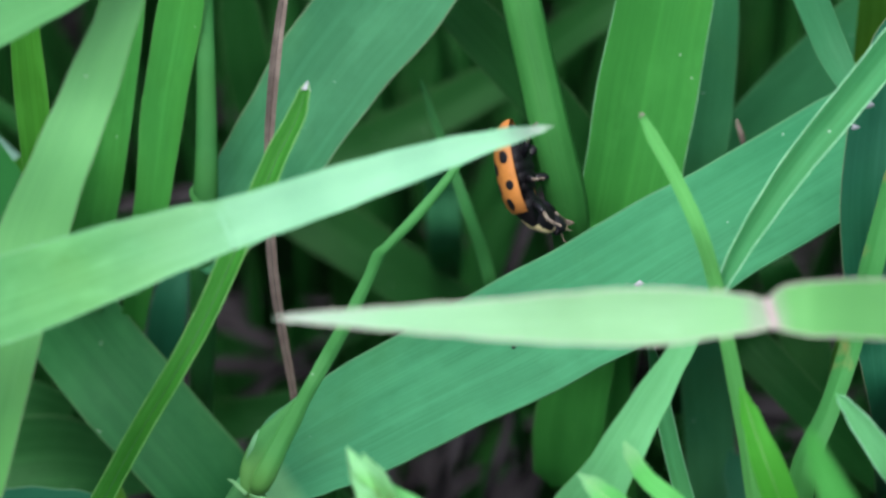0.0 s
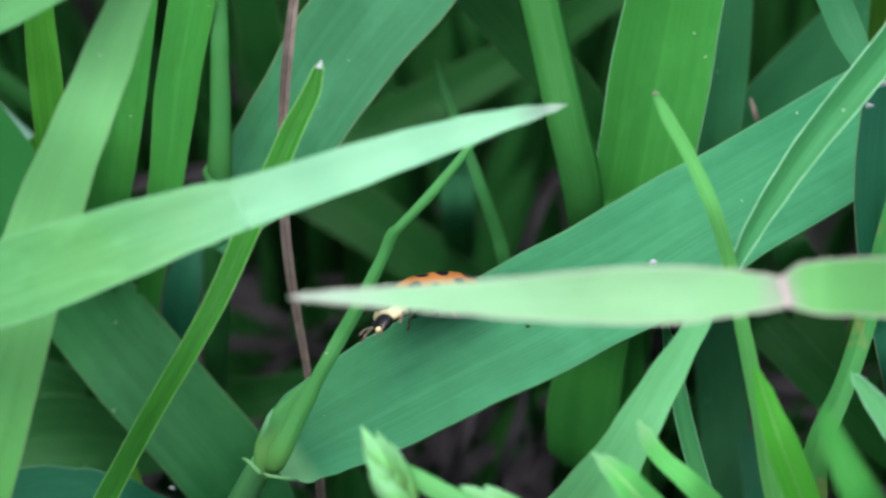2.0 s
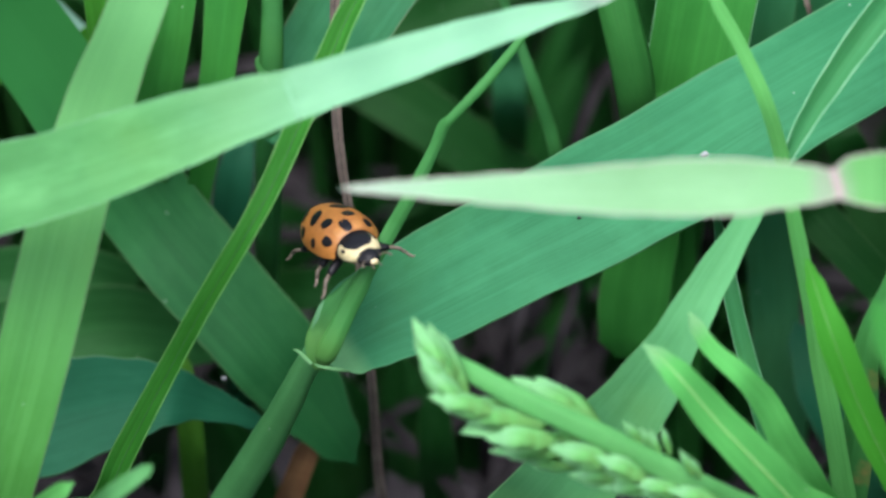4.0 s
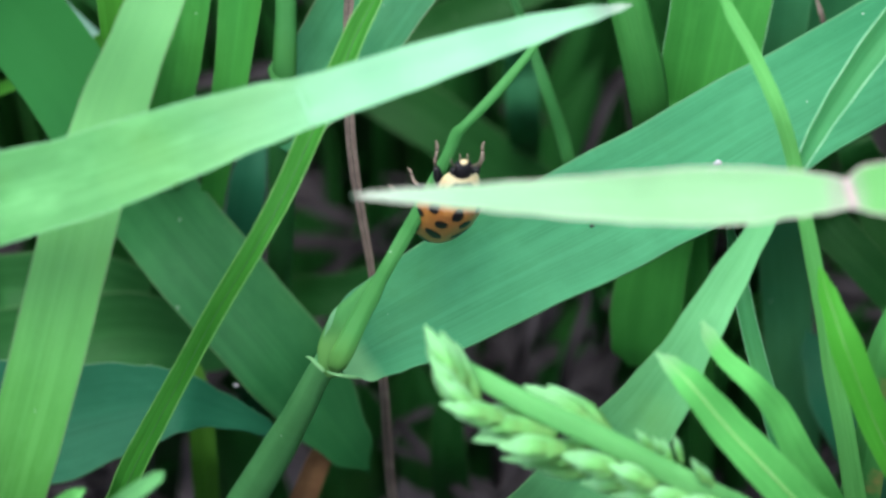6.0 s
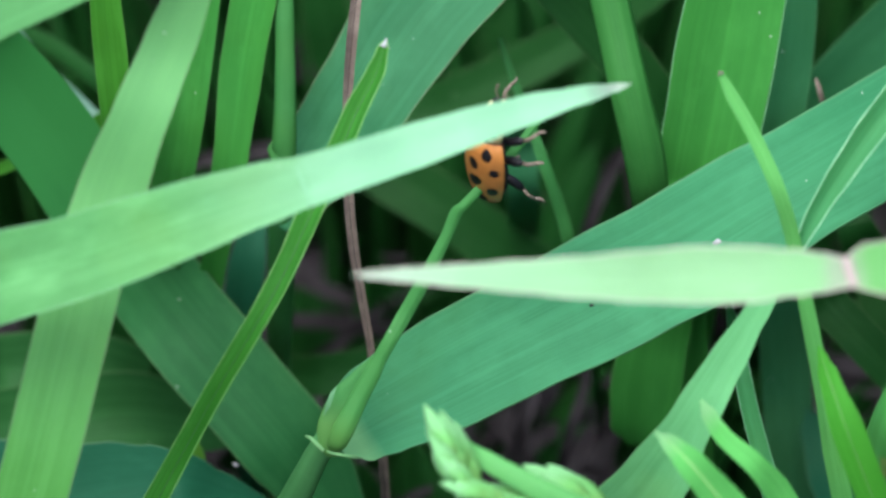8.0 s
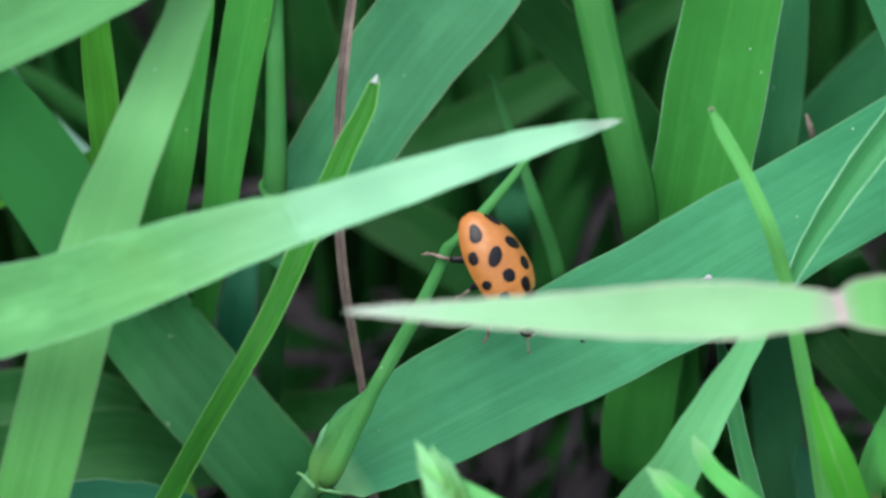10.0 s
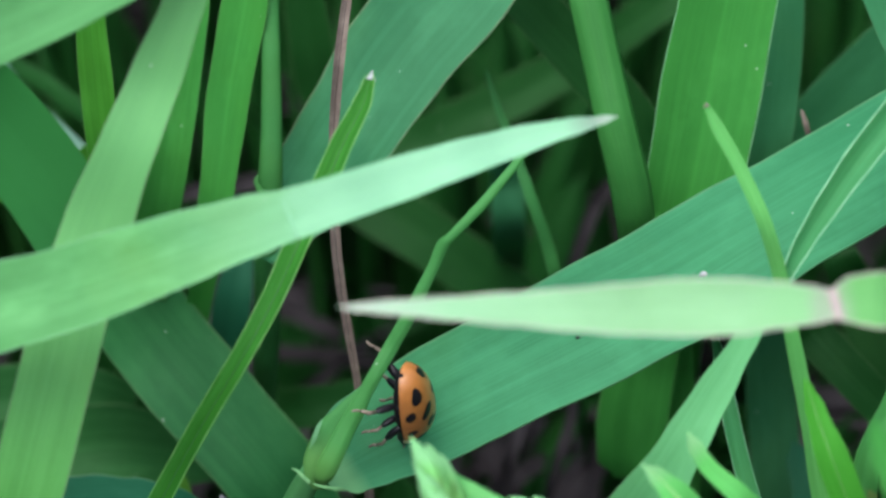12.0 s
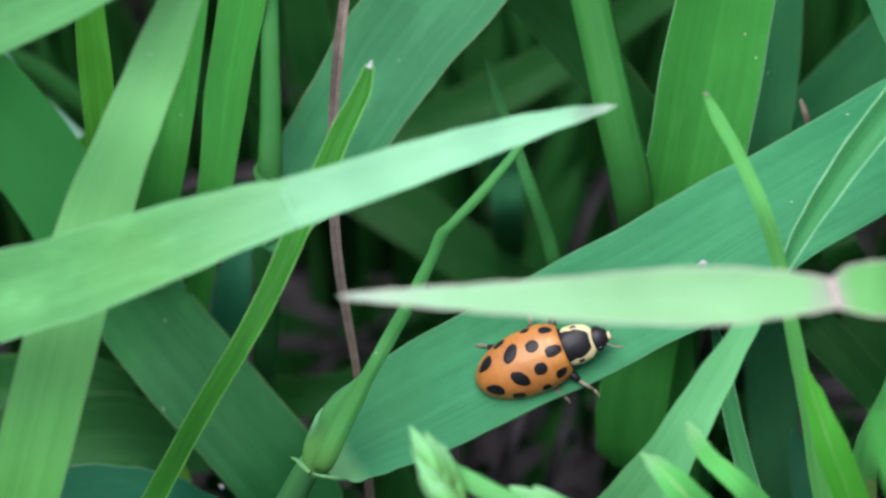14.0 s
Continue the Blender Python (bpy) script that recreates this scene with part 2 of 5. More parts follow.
PALEORANGE = plain_material("wing_case_pale", (0.50, 0.21, 0.05), (0.56, 0.26, 0.075), 900.0, 0.45, 0.000008, coat=0.3)
CREAM = plain_material("shell_cream", (0.62, 0.50, 0.25), (0.72, 0.61, 0.35), 900.0, 0.4, 0.00001, coat=0.2)
HORN = plain_material("leg_brown", (0.13, 0.10, 0.075), (0.24, 0.19, 0.145), 2500.0, 0.5)

FACE = Vector((0, -0.819, 0.574))  # the open side of the tuft


# ---- mesh helpers ----
def part(name, data, material, parent=None, label=""):
    """Links a mesh as one object, under a thing or a part."""
    if not data.materials:
        data.materials.append(material)
    ob = new(name, data)
    ob.parent = parent
    return tagged(ob, label)


def thing(name, label, category, group="", kind=""):
    return tagged(new(name), label, category, group, kind)


def mesh_of(name, verts, faces, uvs=None, smooth=True):
    me = bpy.data.meshes.new(name)
    me.from_pydata(verts, [], faces)
    if uvs:
        layer = me.uv_layers.new(name="UVMap")
        flat = np.empty(len(me.loops), dtype=np.int32)
        me.loops.foreach_get("vertex_index", flat)
        layer.data.foreach_set("uv", np.array(uvs, dtype=np.float32)[flat].ravel())
    me.shade_smooth() if smooth else me.shade_flat()
    return me


def sampled(points, steps):
    """A smooth line with a width through the points: place, width and way along it."""
    p = np.array(points, dtype=float) * MM
    ext = np.vstack([2 * p[0] - p[1], p, 2 * p[-1] - p[-2]])
    rows = []
    for i in range(len(p) - 1):
        a, b, c, d = ext[i:i + 4]
        for k in range(steps):
            t = k / steps
            q = 0.5 * (2 * b + (c - a) * t + (2 * a - 5 * b + 4 * c - d) * t * t + (3 * b - a - 3 * c + d) * t ** 3)
            q[3] = max(0.00003, b[3] + (c[3] - b[3]) * (t * t * (3 - 2 * t)))
            rows.append(q)
    rows.append(p[-1])
    rows = np.array(rows)
    way = np.gradient(rows[:, :3], axis=0)
    length = np.concatenate([[0], np.cumsum(np.linalg.norm(np.diff(rows[:, :3], axis=0), axis=1))])
    out, side = [], None
    for r, w, s in zip(rows, way, length):
        t = Vector(w).normalized()
        n = FACE - t * FACE.dot(t)
        if side is not None:
            n = n + 0.25 * (side - t * side.dot(t))
        n.normalize()
        side = n
        out.append((Vector(r[:3]), float(r[3]), t, n, float(s)))
    return out


def sweep(name, rows, material, parent, flat=1.0, count=12, ridges=0, label=""):
    """A rounded strand along rows of place, width, way, normal and length."""
    verts, faces, uvs = [], [], []
    for p, w, t, n, s in rows:
        side = t.cross(n)
        for k in range(count):
            a = 2 * math.pi * k / count
            r = w / 2 * (1 + (0.05 * math.cos(ridges * a) if ridges else 0))
            verts.append(p + side * (r * math.cos(a)) + n * (r * flat * math.sin(a)))
            uvs.append((0.1 + 0.33 * abs(((k + count / 4) % count) / count * 2 - 1), (s - rows[-1][4]) * 1000))
    for i in range(len(rows) - 1):
        for k in range(count):
            j = (k + 1) % count
            faces.append((i * count + k, i * count + j, (i + 1) * count + j, (i + 1) * count + k))
    faces.append(tuple(range(count))[::-1])
    faces.append(tuple(range((len(rows) - 1) * count, len(rows) * count)))
    return part(name, mesh_of(name, verts, faces, uvs), material, parent, label)


def tube(points, material, name, parent, flat=1.0, ridges=0):
    return sweep(name, sampled(points, 6), material, parent, flat, 28 if ridges else 14, ridges)


RIMS = {"light": 0.00008, "lime": 0.00007, "pink": 0.00006}


def blade(points, material, label="", tilt=0.0, fold=0.12, rim="", tip="", crease=0.0, midrib=False, parent=None, name="grass_shoot", joint=None):
    """A grass shoot with one leaf: thick at the midrib, folded, with thin slightly wavy margins. Points run from root to tip: x, y, z, width."""
    rows, verts, faces, uvs = sampled(points, 7), [], [], []
    phase, span = random.random() * 50, 6
    across = [-1, -0.965, -0.8, -0.6, -0.4, -0.2, 0, 0.2, 0.4, 0.6, 0.8, 0.965, 1]
    left, right, mid = [], [], []
    low_tilt, high_tilt = tilt if isinstance(tilt, tuple) else (tilt, tilt)
    for p, w, t, n, s in rows:
        n = Matrix.Rotation(radians(low_tilt + (high_tilt - low_tilt) * s / rows[-1][4]), 3, t) @ n
        side = t.cross(n)
        wave = noise.noise(Vector((s * 130, phase, 0))) * 0.05
        half = w / 2 * (1 + 0.05 * noise.noise(Vector((s * 260, phase, 9))))
        twist = noise.noise(Vector((s * 45, phase, 4))) * 0.10
        n = (n + side * twist).normalized()
        side = t.cross(n)
        lift = lambda x: (fold * abs(x) ** 1.25 + wave * x * x * (1 if x > 0 else -0.6)) * half
        thick = min(0.00016, 0.35 * half)
        for x in across:
            verts.append(p + side * (x * half) + n * lift(x))
            uvs.append((0.5 + 0.5 * x, (s - rows[-1][4]) * 1000))
        for x in across[-2:0:-1]:
            verts.append(p + side * (x * half) + n * (lift(x) - thick * (1 - abs(x) ** 2) - 0.00001))
            uvs.append((0.5 + 0.5 * x, (s - rows[-1][4]) * 1000))
        left.append((p + side * (half * 0.99) + n * lift(1), RIMS.get(rim, 0.00003), t, n, s))
        right.append((p - side * (half * 0.99) + n * lift(-1), RIMS.get(rim, 0.00003), t, n, s))
        mid.append((p + n * 0.00002, min(0.00018, 0.14 * half) if midrib == "yellow" else min(0.00006, 0.12 * half), t, n, s))
    ring = 4 * span
    for i in range(len(rows) - 1):
        for k in range(ring):
            j = (k + 1) % ring
            faces.append((i * ring + k, i * ring + j, (i + 1) * ring + j, (i + 1) * ring + k))
    faces.append(tuple(range(ring))[::-1])
    faces.append(tuple(range((len(rows) - 1) * ring, len(rows) * ring)))
    if parent is None:
        dry = name.startswith("dry")
        parent = thing(name, label, "dry grass" if dry else "grass", "dry grass of the tuft" if dry else "grass of the tuft")
        low = [(p, w * 0.55, t, n, s) for p, w, t, n, s in rows[:8]]
        sweep("sheath", low, material, parent, 0.7, 10)
    ob = part("leaf_blade", mesh_of("leaf_blade", verts, faces, uvs), material, parent)
    if rim:
        for line in (left, right):
            sweep("margin", line[:-2], {"red": REDRIM, "pink": PINKRIM, "lime": LIMERIM, "pale": PALERIM, "light": PALERIM}[rim], ob, 0.7, 6)
    if midrib:
        sweep("midrib", mid[:-3], {"lime": LIMERIM, "yellow": RIB, "dark": GROOVE, "brown": SHADED_THATCH}.get(midrib, material), ob, 0.25 if midrib is True else 0.5, 6)
    if tip:
        last = [(p, w * 1.12, t, n, s) for p, w, t, n, s in rows[-6:]]
        sweep("tip", last, BROWN if tip == "brown" else WITHER, ob, 0.35, 10)
    if crease:
        p, w, t, n, s = rows[int(crease * (len(rows) - 1))]
        n = Matrix.Rotation(radians(low_tilt + (high_tilt - low_tilt) * s / rows[-1][4]), 3, t) @ n
        side = (t.cross(n) + t * 0.1).normalized()
        band = [(p + side * (x * w / 2) + n * (fold * abs(x) ** 1.25 * w / 2), 0.00016 if joint is None else 0.0004, side, n, 0.0138 if x == 1 else 0.0) for x in [k / 6 - 1 for k in range(13)]]
        sweep("crease" if joint is None else "joint", band, joint or material, ob, 0.15, 8)
    return ob


# ---- ground ----
def ground_sheet():
    """One sheet to the horizon, finely uneven under the tuft."""
    ticks = sorted({s * v for s in (-1, 1) for v in (0, 5, 10, 15, 20, 25, 30, 35, 40, 46, 54, 64, 80, 100, 130, 170, 230, 320, 480, 800, 2000, 8000, 40000)})
    xs = [v * MM for v in ticks]
    ys = [(v + 210) * MM for v in ticks]
    verts = []
    for y in ys:
        for x in xs:
            near = 1 if abs(x) < 0.2 and abs(y - 0.21) < 0.2 else 0
            verts.append((x, y, near * 0.0016 * (noise.noise(Vector((x * 90, y * 90, 0))) - 0.3)))
    n = len(xs)
    faces = [(j * n + i, j * n + i + 1, (j + 1) * n + i + 1, (j + 1) * n + i) for j in range(n - 1) for i in range(n - 1)]
    ob = part("ground", mesh_of("ground", verts, faces), SOIL)
    return tagged(ob, "dark brown soil under the grass", "ground", kind="structure")


ground_sheet()


def litter(rng):
    """Bits of dead straw and crumbs lying on the soil."""
    verts, faces = [], []
    for _ in range(1500):
        x, y = rng.uniform(-0.09, 0.09), rng.uniform(0.12, 0.34)
        a, b = rng.uniform(0, math.pi), rng.uniform(-0.25, 0.35)
        l, w = rng.uniform(0.004, 0.022), rng.uniform(0.0003, 0.0011)
        way = Vector((math.cos(a) * math.cos(b), math.sin(a) * math.cos(b), math.sin(b)))
        side = way.cross(Vector((0, 0, 1))).normalized() * w
        p = Vector((x, y, 0.0004 + max(0, -way.z * l) + rng.uniform(0, 0.004)))
        base = len(verts)
        for k in range(4):
            q = p + way * (l * k / 3) + Vector((0, 0, 0.0012 * math.sin(k)))
            wide = 1 - 0.25 * k
            verts += [q - side * wide, q + side * wide, q + Vector((0, 0, w * 0.8))]
        for k in range(3):
            c = base + 3 * k
            faces += [(c, c + 3, c + 5, c + 2), (c + 2, c + 5, c + 4, c + 1), (c + 1, c + 4, c + 3, c)]
    ob = part("litter", mesh_of("litter", verts, faces, smooth=False), SHADED_THATCH)
    tagged(ob, "dead straw and crumbs lying on the soil", "litter", kind="stuff")


def field(rng, name, count, place, height, material, label, over=False, wide=1.0):
    """Uncounted grass round the tuft: solid narrow blades, bent by their own weight."""
    verts, faces, uvs = [], [], []
    for _ in range(count):
        x, y = place(rng)
        h, w, a = height(x, y) * rng.uniform(0.6, 1.1), wide * rng.uniform(0.0009, 0.003), math.atan2(y - 0.2, x) + rng.uniform(-1.2, 1.2)
        a = -math.pi / 2 + rng.uniform(-0.35, 0.35) if over else a
        lean = Vector((math.cos(a), math.sin(a), 0)) * (h * (rng.uniform(0.85, 1.25) if over else rng.uniform(0.05, 0.35)))
        side = Vector((-math.sin(a + 0.6), math.cos(a + 0.6), 0))
        face = Vector((math.cos(a + 0.6), math.sin(a + 0.6), 0))
        base, steps = len(verts), 6 if wide == 1.0 else 3
        for k in range(steps + 1):
            t = k / steps
            p = Vector((x, y, -0.0005)) + lean * t * t + Vector((0, 0, h * (t - 0.12 * t * t)))
            half = w * (1 - t ** 2.2) + 0.00004
            verts += [p - side * half, p + face * (half * 0.25), p + side * half, p - face * (half * 0.12)]
            uvs += [(0, t * h * 1000), (0.5, t * h * 1000), (1, t * h * 1000), (0.5, t * h * 1000)]
        for k in range(steps):
            c = base + 4 * k
            faces += [(c + i, c + (i + 1) % 4, c + 4 + (i + 1) % 4, c + 4 + i) for i in range(4)]
    ob = part(name, mesh_of(name, verts, faces, uvs), material)
    tagged(ob, label, "grass", kind="stuff")


def lawn_place(rng):
    while True:
        x, y = rng.gauss(0, 1.1), 0.21 + rng.gauss(0, 1.1)
        if abs(x) > 0.19 or not 0.0 < y < 0.42:
            if abs(x) > 0.07 or y > 0.42 or y < -0.12:
                return x, y


def ring_place(rng):
    while True:
        x, y = rng.uniform(-0.19, 0.19), rng.uniform(0.04, 0.42)
        if abs(x) > 0.040 or y > 0.268:
            return x, y


def core_place(rng):
    return rng.uniform(-0.05, 0.05), rng.uniform(0.176, 0.272)


# ---- the tuft of grass ----
def spikelet(a, b, width, parent):
    """A flattened spikelet: keeled, pointed husks folded over one another."""
    a, b = Vector(a) * MM, Vector(b) * MM
    a += (a - b) * 0.2
    b += (b - a) * 0.04
    way = (b - a).normalized()
    n = (FACE - way * FACE.dot(way)).normalized()
    side, length, w = way.cross(n), (b - a).length, 1.22 * width * MM
    verts, faces, uvs = [], [], []
    for start, size, turn, rise in ((0.0, 1.0, 0.0, 0.0), (0.0, 0.8, 0.24, 0.07), (0.06, 0.68, -0.28, 0.06), (0.24, 0.6, 0.1, 0.13), (0.34, 0.5, -0.12, 0.12)):
        d = (way + side * turn * w / length * 2.2).normalized()
        s2 = d.cross(n).normalized()
        n2 = s2.cross(d)
        o = a + way * (length * start) + n * (rise * w)
        l, base = length * size, len(verts)
        for k in range(9):
            t = k / 8
            r = w * 1.05 * (0.5 + 0.5 * size) * (t + 0.08) ** 0.5 * (1 - t) ** 0.78 * (1 + 0.08 * math.sin(9 * t + a.x * 9000)) + 0.000012
            for x, z in ((-1, 0.0), (-0.5, 0.05), (0, 0.17), (0.5, 0.05), (1, 0.0), (0.5, -0.05), (0, -0.08), (-0.5, -0.05)):
                verts.append(o + d * (l * t) + s2 * (r * x) + n2 * (r * z))
                uvs.append((0.5 + 0.46 * x, -10 * (1 - t)))
        for k in range(8):
            for j in range(8):
                q = (j + 1) % 8
                faces.append((base + k * 8 + j, base + k * 8 + q, base + k * 8 + 8 + q, base + k * 8 + 8 + j))
    part("spikelet", mesh_of("spikelet", verts, faces, uvs), HUSK, parent)


def flake(place, size, material, label):
    """A thin curled scrap with an uneven outline."""
    p, verts, faces = Vector(place) * MM, [], []
    x = Vector((1, 0, 0))
    y = FACE.cross(x)
    for layer in (0, 1):
        for k in range(9):
            a = 2 * math.pi * k / 9
            r = size * MM * (0.6 + 0.5 * noise.noise(Vector((place[0] + 3 * math.cos(a), 3 * math.sin(a), place[2]))))
            verts.append(p + x * (r * 1.4 * math.cos(a)) + y * (r * math.sin(a)) + FACE * (0.00006 * layer + 0.4 * r * math.cos(a) ** 2))
        verts.append(p + FACE * (0.00006 * layer))
    for k in range(9):
        j = (k + 1) % 9
        faces += [(9, j, k), (19, 10 + k, 10 + j), (k, j, 10 + j, 10 + k)]
    tagged(part("chaff_flake", mesh_of("chaff_flake", verts, faces), material), label, "chaff", "scraps of chaff")


blade([(-35.52, 165.75, -1.00, 2.44), (-30.25, 154.61, 19.86, 3.66), (-24.98, 143.47, 40.73, 4.07), (-19.63, 137.44, 47.80, 3.75), (-15.22, 137.33, 49.38, 3.43), (-10.93, 138.18, 50.60, 2.98), (-8.00, 138.74, 51.40, 2.48), (-6.19, 139.04, 51.82, 2.08), (-4.16, 139.41, 52.36, 1.94), (-1.91, 140.67, 52.41, 1.84), (0.36, 141.10, 53.03, 1.61), (2.65, 142.34, 53.05, 1.30), (4.94, 142.70, 53.58, 0.80), (6.34, 143.73, 53.29, 0.39), (7.08, 143.82, 53.43, 0.07)], PALE, "pale green grass blade rising at a slant, with a faint crease", tilt=(44, -16), fold=0.1, crease=0.507, rim="pale")
blade([(38.83, 165.75, -1.00, 1.76), (32.02, 150.59, 22.84, 2.64), (25.21, 135.43, 46.68, 2.94), (21.04, 131.99, 52.22, 2.44), (18.42, 130.58, 53.70, 2.24), (16.59, 129.77, 54.28, 2.18), (15.63, 129.77, 54.28, 1.88), (14.71, 129.67, 54.14, 1.11), (13.81, 129.66, 54.12, 1.45), (12.74, 129.66, 54.12, 1.75), (11.03, 129.62, 54.07, 2.14), (8.89, 129.61, 54.05, 2.15), (6.76, 129.57, 54.00, 1.94), (4.62, 129.56, 53.98, 1.60), (2.48, 129.57, 54.00, 1.21), (0.34, 129.58, 54.02, 0.87), (-1.80, 129.61, 54.05, 0.55), (-3.08, 129.61, 54.05, 0.29), (-4.02, 129.61, 54.05, 0.04)], PALEW, "pale grass blade lying level, pinched at a brownish joint", tilt=6, fold=0.06, crease=0.386, joint=JOINT, rim="pink")
blade([(-20.87, 142.64, -1.00, 1.93), (-20.87, 141.14, 11.90, 2.89), (-20.87, 139.64, 24.80, 3.22), (-19.00, 137.71, 32.49, 3.16), (-17.50, 137.82, 37.89, 3.15), (-16.12, 139.99, 42.73, 3.18), (-15.18, 142.14, 45.79, 3.09), (-14.32, 143.75, 48.09, 2.85), (-13.00, 144.79, 51.32, 2.51), (-11.91, 146.32, 53.52, 2.19), (-10.73, 147.14, 56.42, 1.80), (-9.75, 147.73, 59.02, 1.38), (-8.78, 148.58, 61.97, 0.18)], PALEC, "light green upright grass blade with a reddish margin", tilt=-6, fold=0.1, rim="red")
blade([(-42.45, 184.66, -1.00, 1.74), (-35.79, 167.51, 23.03, 2.61), (-29.13, 150.35, 47.07, 2.90), (-24.42, 146.83, 52.50, 3.09), (-20.64, 144.28, 55.82, 3.04), (-18.43, 144.09, 57.31, 3.00), (-15.79, 144.76, 58.26, 2.91), (-13.50, 145.39, 59.15, 2.73), (-10.32, 146.21, 60.32, 1.82), (-8.04, 146.79, 61.16, 0.11)], PALE2, "light green grass blade arching over", tilt=10, fold=0.1)
blade([(-16.10, 145.16, -1.00, 0.66), (-16.10, 143.66, 11.95, 0.99), (-16.10, 142.16, 24.90, 1.10), (-14.61, 141.52, 29.23, 1.13), (-13.82, 141.73, 31.27, 1.13), (-11.23, 142.83, 36.33, 0.90), (-9.94, 143.31, 38.75, 0.89), (-8.47, 143.87, 41.30, 0.91), (-7.18, 145.26, 43.27, 0.96), (-5.96, 146.83, 45.53, 1.03), (-5.00, 148.00, 47.19, 1.03), (-4.24, 149.03, 48.66, 0.96), (-3.45, 149.92, 49.94, 0.81), (-3.16, 150.47, 50.72, 0.53), (-3.01, 150.80, 51.19, 0.10)], VIVIDD, "yellow-green folded grass blade with a withered white tip", tilt=-18, fold=0.5, tip=True, rim="lime", midrib="dark")
blade([(18.65, 144.87, -1.00, 0.63), (18.65, 143.37, 11.75, 0.95), (18.65, 141.87, 24.50, 1.05), (17.56, 141.98, 28.14, 0.99), (16.76, 142.44, 32.27, 0.93), (16.18, 143.05, 34.89, 0.88), (15.68, 143.69, 37.55, 0.77), (15.18, 144.14, 39.93, 0.72), (14.64, 144.64, 42.39, 0.67), (14.09, 145.13, 44.83, 0.64), (13.37, 145.53, 47.15, 0.64), (12.35, 146.82, 48.99, 0.59), (11.52, 147.67, 50.21, 0.57), (11.07, 148.19, 50.95, 0.33), (10.94, 148.16, 51.25, 0.09)], BRIGHT, "narrow bright green grass blade with a brown tip", tilt=10, fold=0.3, tip="brown")
blade([(21.20, 140.31, -1.00, 0.78), (21.20, 138.81, 13.72, 1.18), (21.20, 137.31, 28.44, 1.31), (19.08, 137.03, 33.27, 1.28), (17.36, 137.24, 37.06, 1.41), (16.16, 138.07, 39.99, 1.45), (15.39, 139.32, 41.77, 0.94), (15.11, 139.83, 42.50, 0.47), (14.95, 140.11, 42.90, 0.14)], LUSH, "vivid green short grass blade with a yellowish midrib", tilt=12, fold=0.25, midrib="lime")
blade([(17.13, 138.79, -1.00, 1.36), (17.13, 137.29, 14.38, 2.05), (17.13, 135.79, 29.75, 2.27), (14.46, 134.29, 34.58, 2.15), (12.53, 133.83, 37.42, 1.99), (11.03, 133.92, 39.28, 1.75), (9.62, 134.05, 41.22, 1.37), (8.73, 134.58, 41.97, 0.91), (8.00, 134.92, 42.46, 0.14)], FRESH, "short bright green grass blade with a yellowish midrib", tilt=26, fold=0.08, midrib="yellow")
blade([(17.15, 141.97, -1.00, 0.97), (17.15, 140.47, 13.16, 1.45), (17.15, 138.97, 27.32, 1.61), (15.42, 136.94, 33.14, 1.52), (14.16, 136.47, 35.96, 1.41), (13.24, 136.63, 37.93, 1.22), (12.19, 136.52, 39.51, 0.98), (10.95, 137.16, 40.43, 0.84), (10.37, 137.65, 41.13, 0.74), (10.05, 138.04, 41.68, 0.19)], FRESH, "short twisted bright green grass blade", tilt=20, fold=0.25)
blade([(21.26, 127.61, -1.00, 0.98), (21.26, 126.11, 20.34, 1.47), (21.26, 124.61, 41.69, 1.63), (19.37, 123.66, 45.56, 1.58), (18.40, 123.68, 47.33, 1.49), (17.44, 123.69, 49.08, 1.35), (16.64, 124.59, 50.38, 1.06), (16.28, 125.14, 51.16, 0.76), (16.09, 125.57, 51.78, 0.17)], VIVIDB, "short green grass blade with a dull tip", tilt=0, fold=0.2)
blade([(24.31, 142.90, -1.00, 0.86), (24.31, 141.40, 17.32, 1.29), (24.31, 139.90, 35.63, 1.44), (22.27, 140.14, 37.72, 1.28), (21.44, 139.83, 39.01, 1.18), (20.25, 140.75, 40.33, 0.90), (19.54, 141.29, 41.10, 0.52), (19.12, 141.57, 41.49, 0.09)], MIDPALE, "small grass blade with pale margins", tilt=0, fold=0.3, rim="light")
blade([(18.87, 133.96, -1.00, 0.97), (18.87, 132.46, 16.16, 1.46), (18.87, 130.96, 33.31, 1.62), (19.10, 128.13, 39.74, 1.43), (19.49, 127.92, 42.92, 1.19), (19.86, 128.15, 44.99, 0.88), (20.29, 129.03, 46.25, 0.13)], VIVID, "bright green grass blade tip", tilt=0, fold=0.2)
blade([(-16.05, 134.75, -1.00, 0.42), (-16.05, 133.25, 16.72, 0.62), (-16.05, 131.75, 34.45, 0.69), (-13.81, 128.90, 39.09, 0.72), (-12.70, 128.58, 40.38, 0.71), (-11.92, 128.88, 40.81, 0.54), (-11.61, 129.01, 41.00, 0.13)], PALE2, "short pale grass tip near the ground", tilt=0, fold=0.2)
blade([(-18.55, 137.94, -1.00, 0.62), (-18.55, 136.44, 15.52, 0.94), (-18.55, 134.94, 32.03, 1.04), (-16.74, 132.61, 35.68, 0.97), (-15.72, 132.28, 36.95, 0.74), (-15.17, 132.49, 37.25, 0.14)], BRIGHT, "short bluish grass tip near the ground", tilt=0, fold=0.2)
shoot = thing("grass_shoot", "green grass blade pinched halfway, folded and pale-edged beyond", "grass", "grass of the tuft")
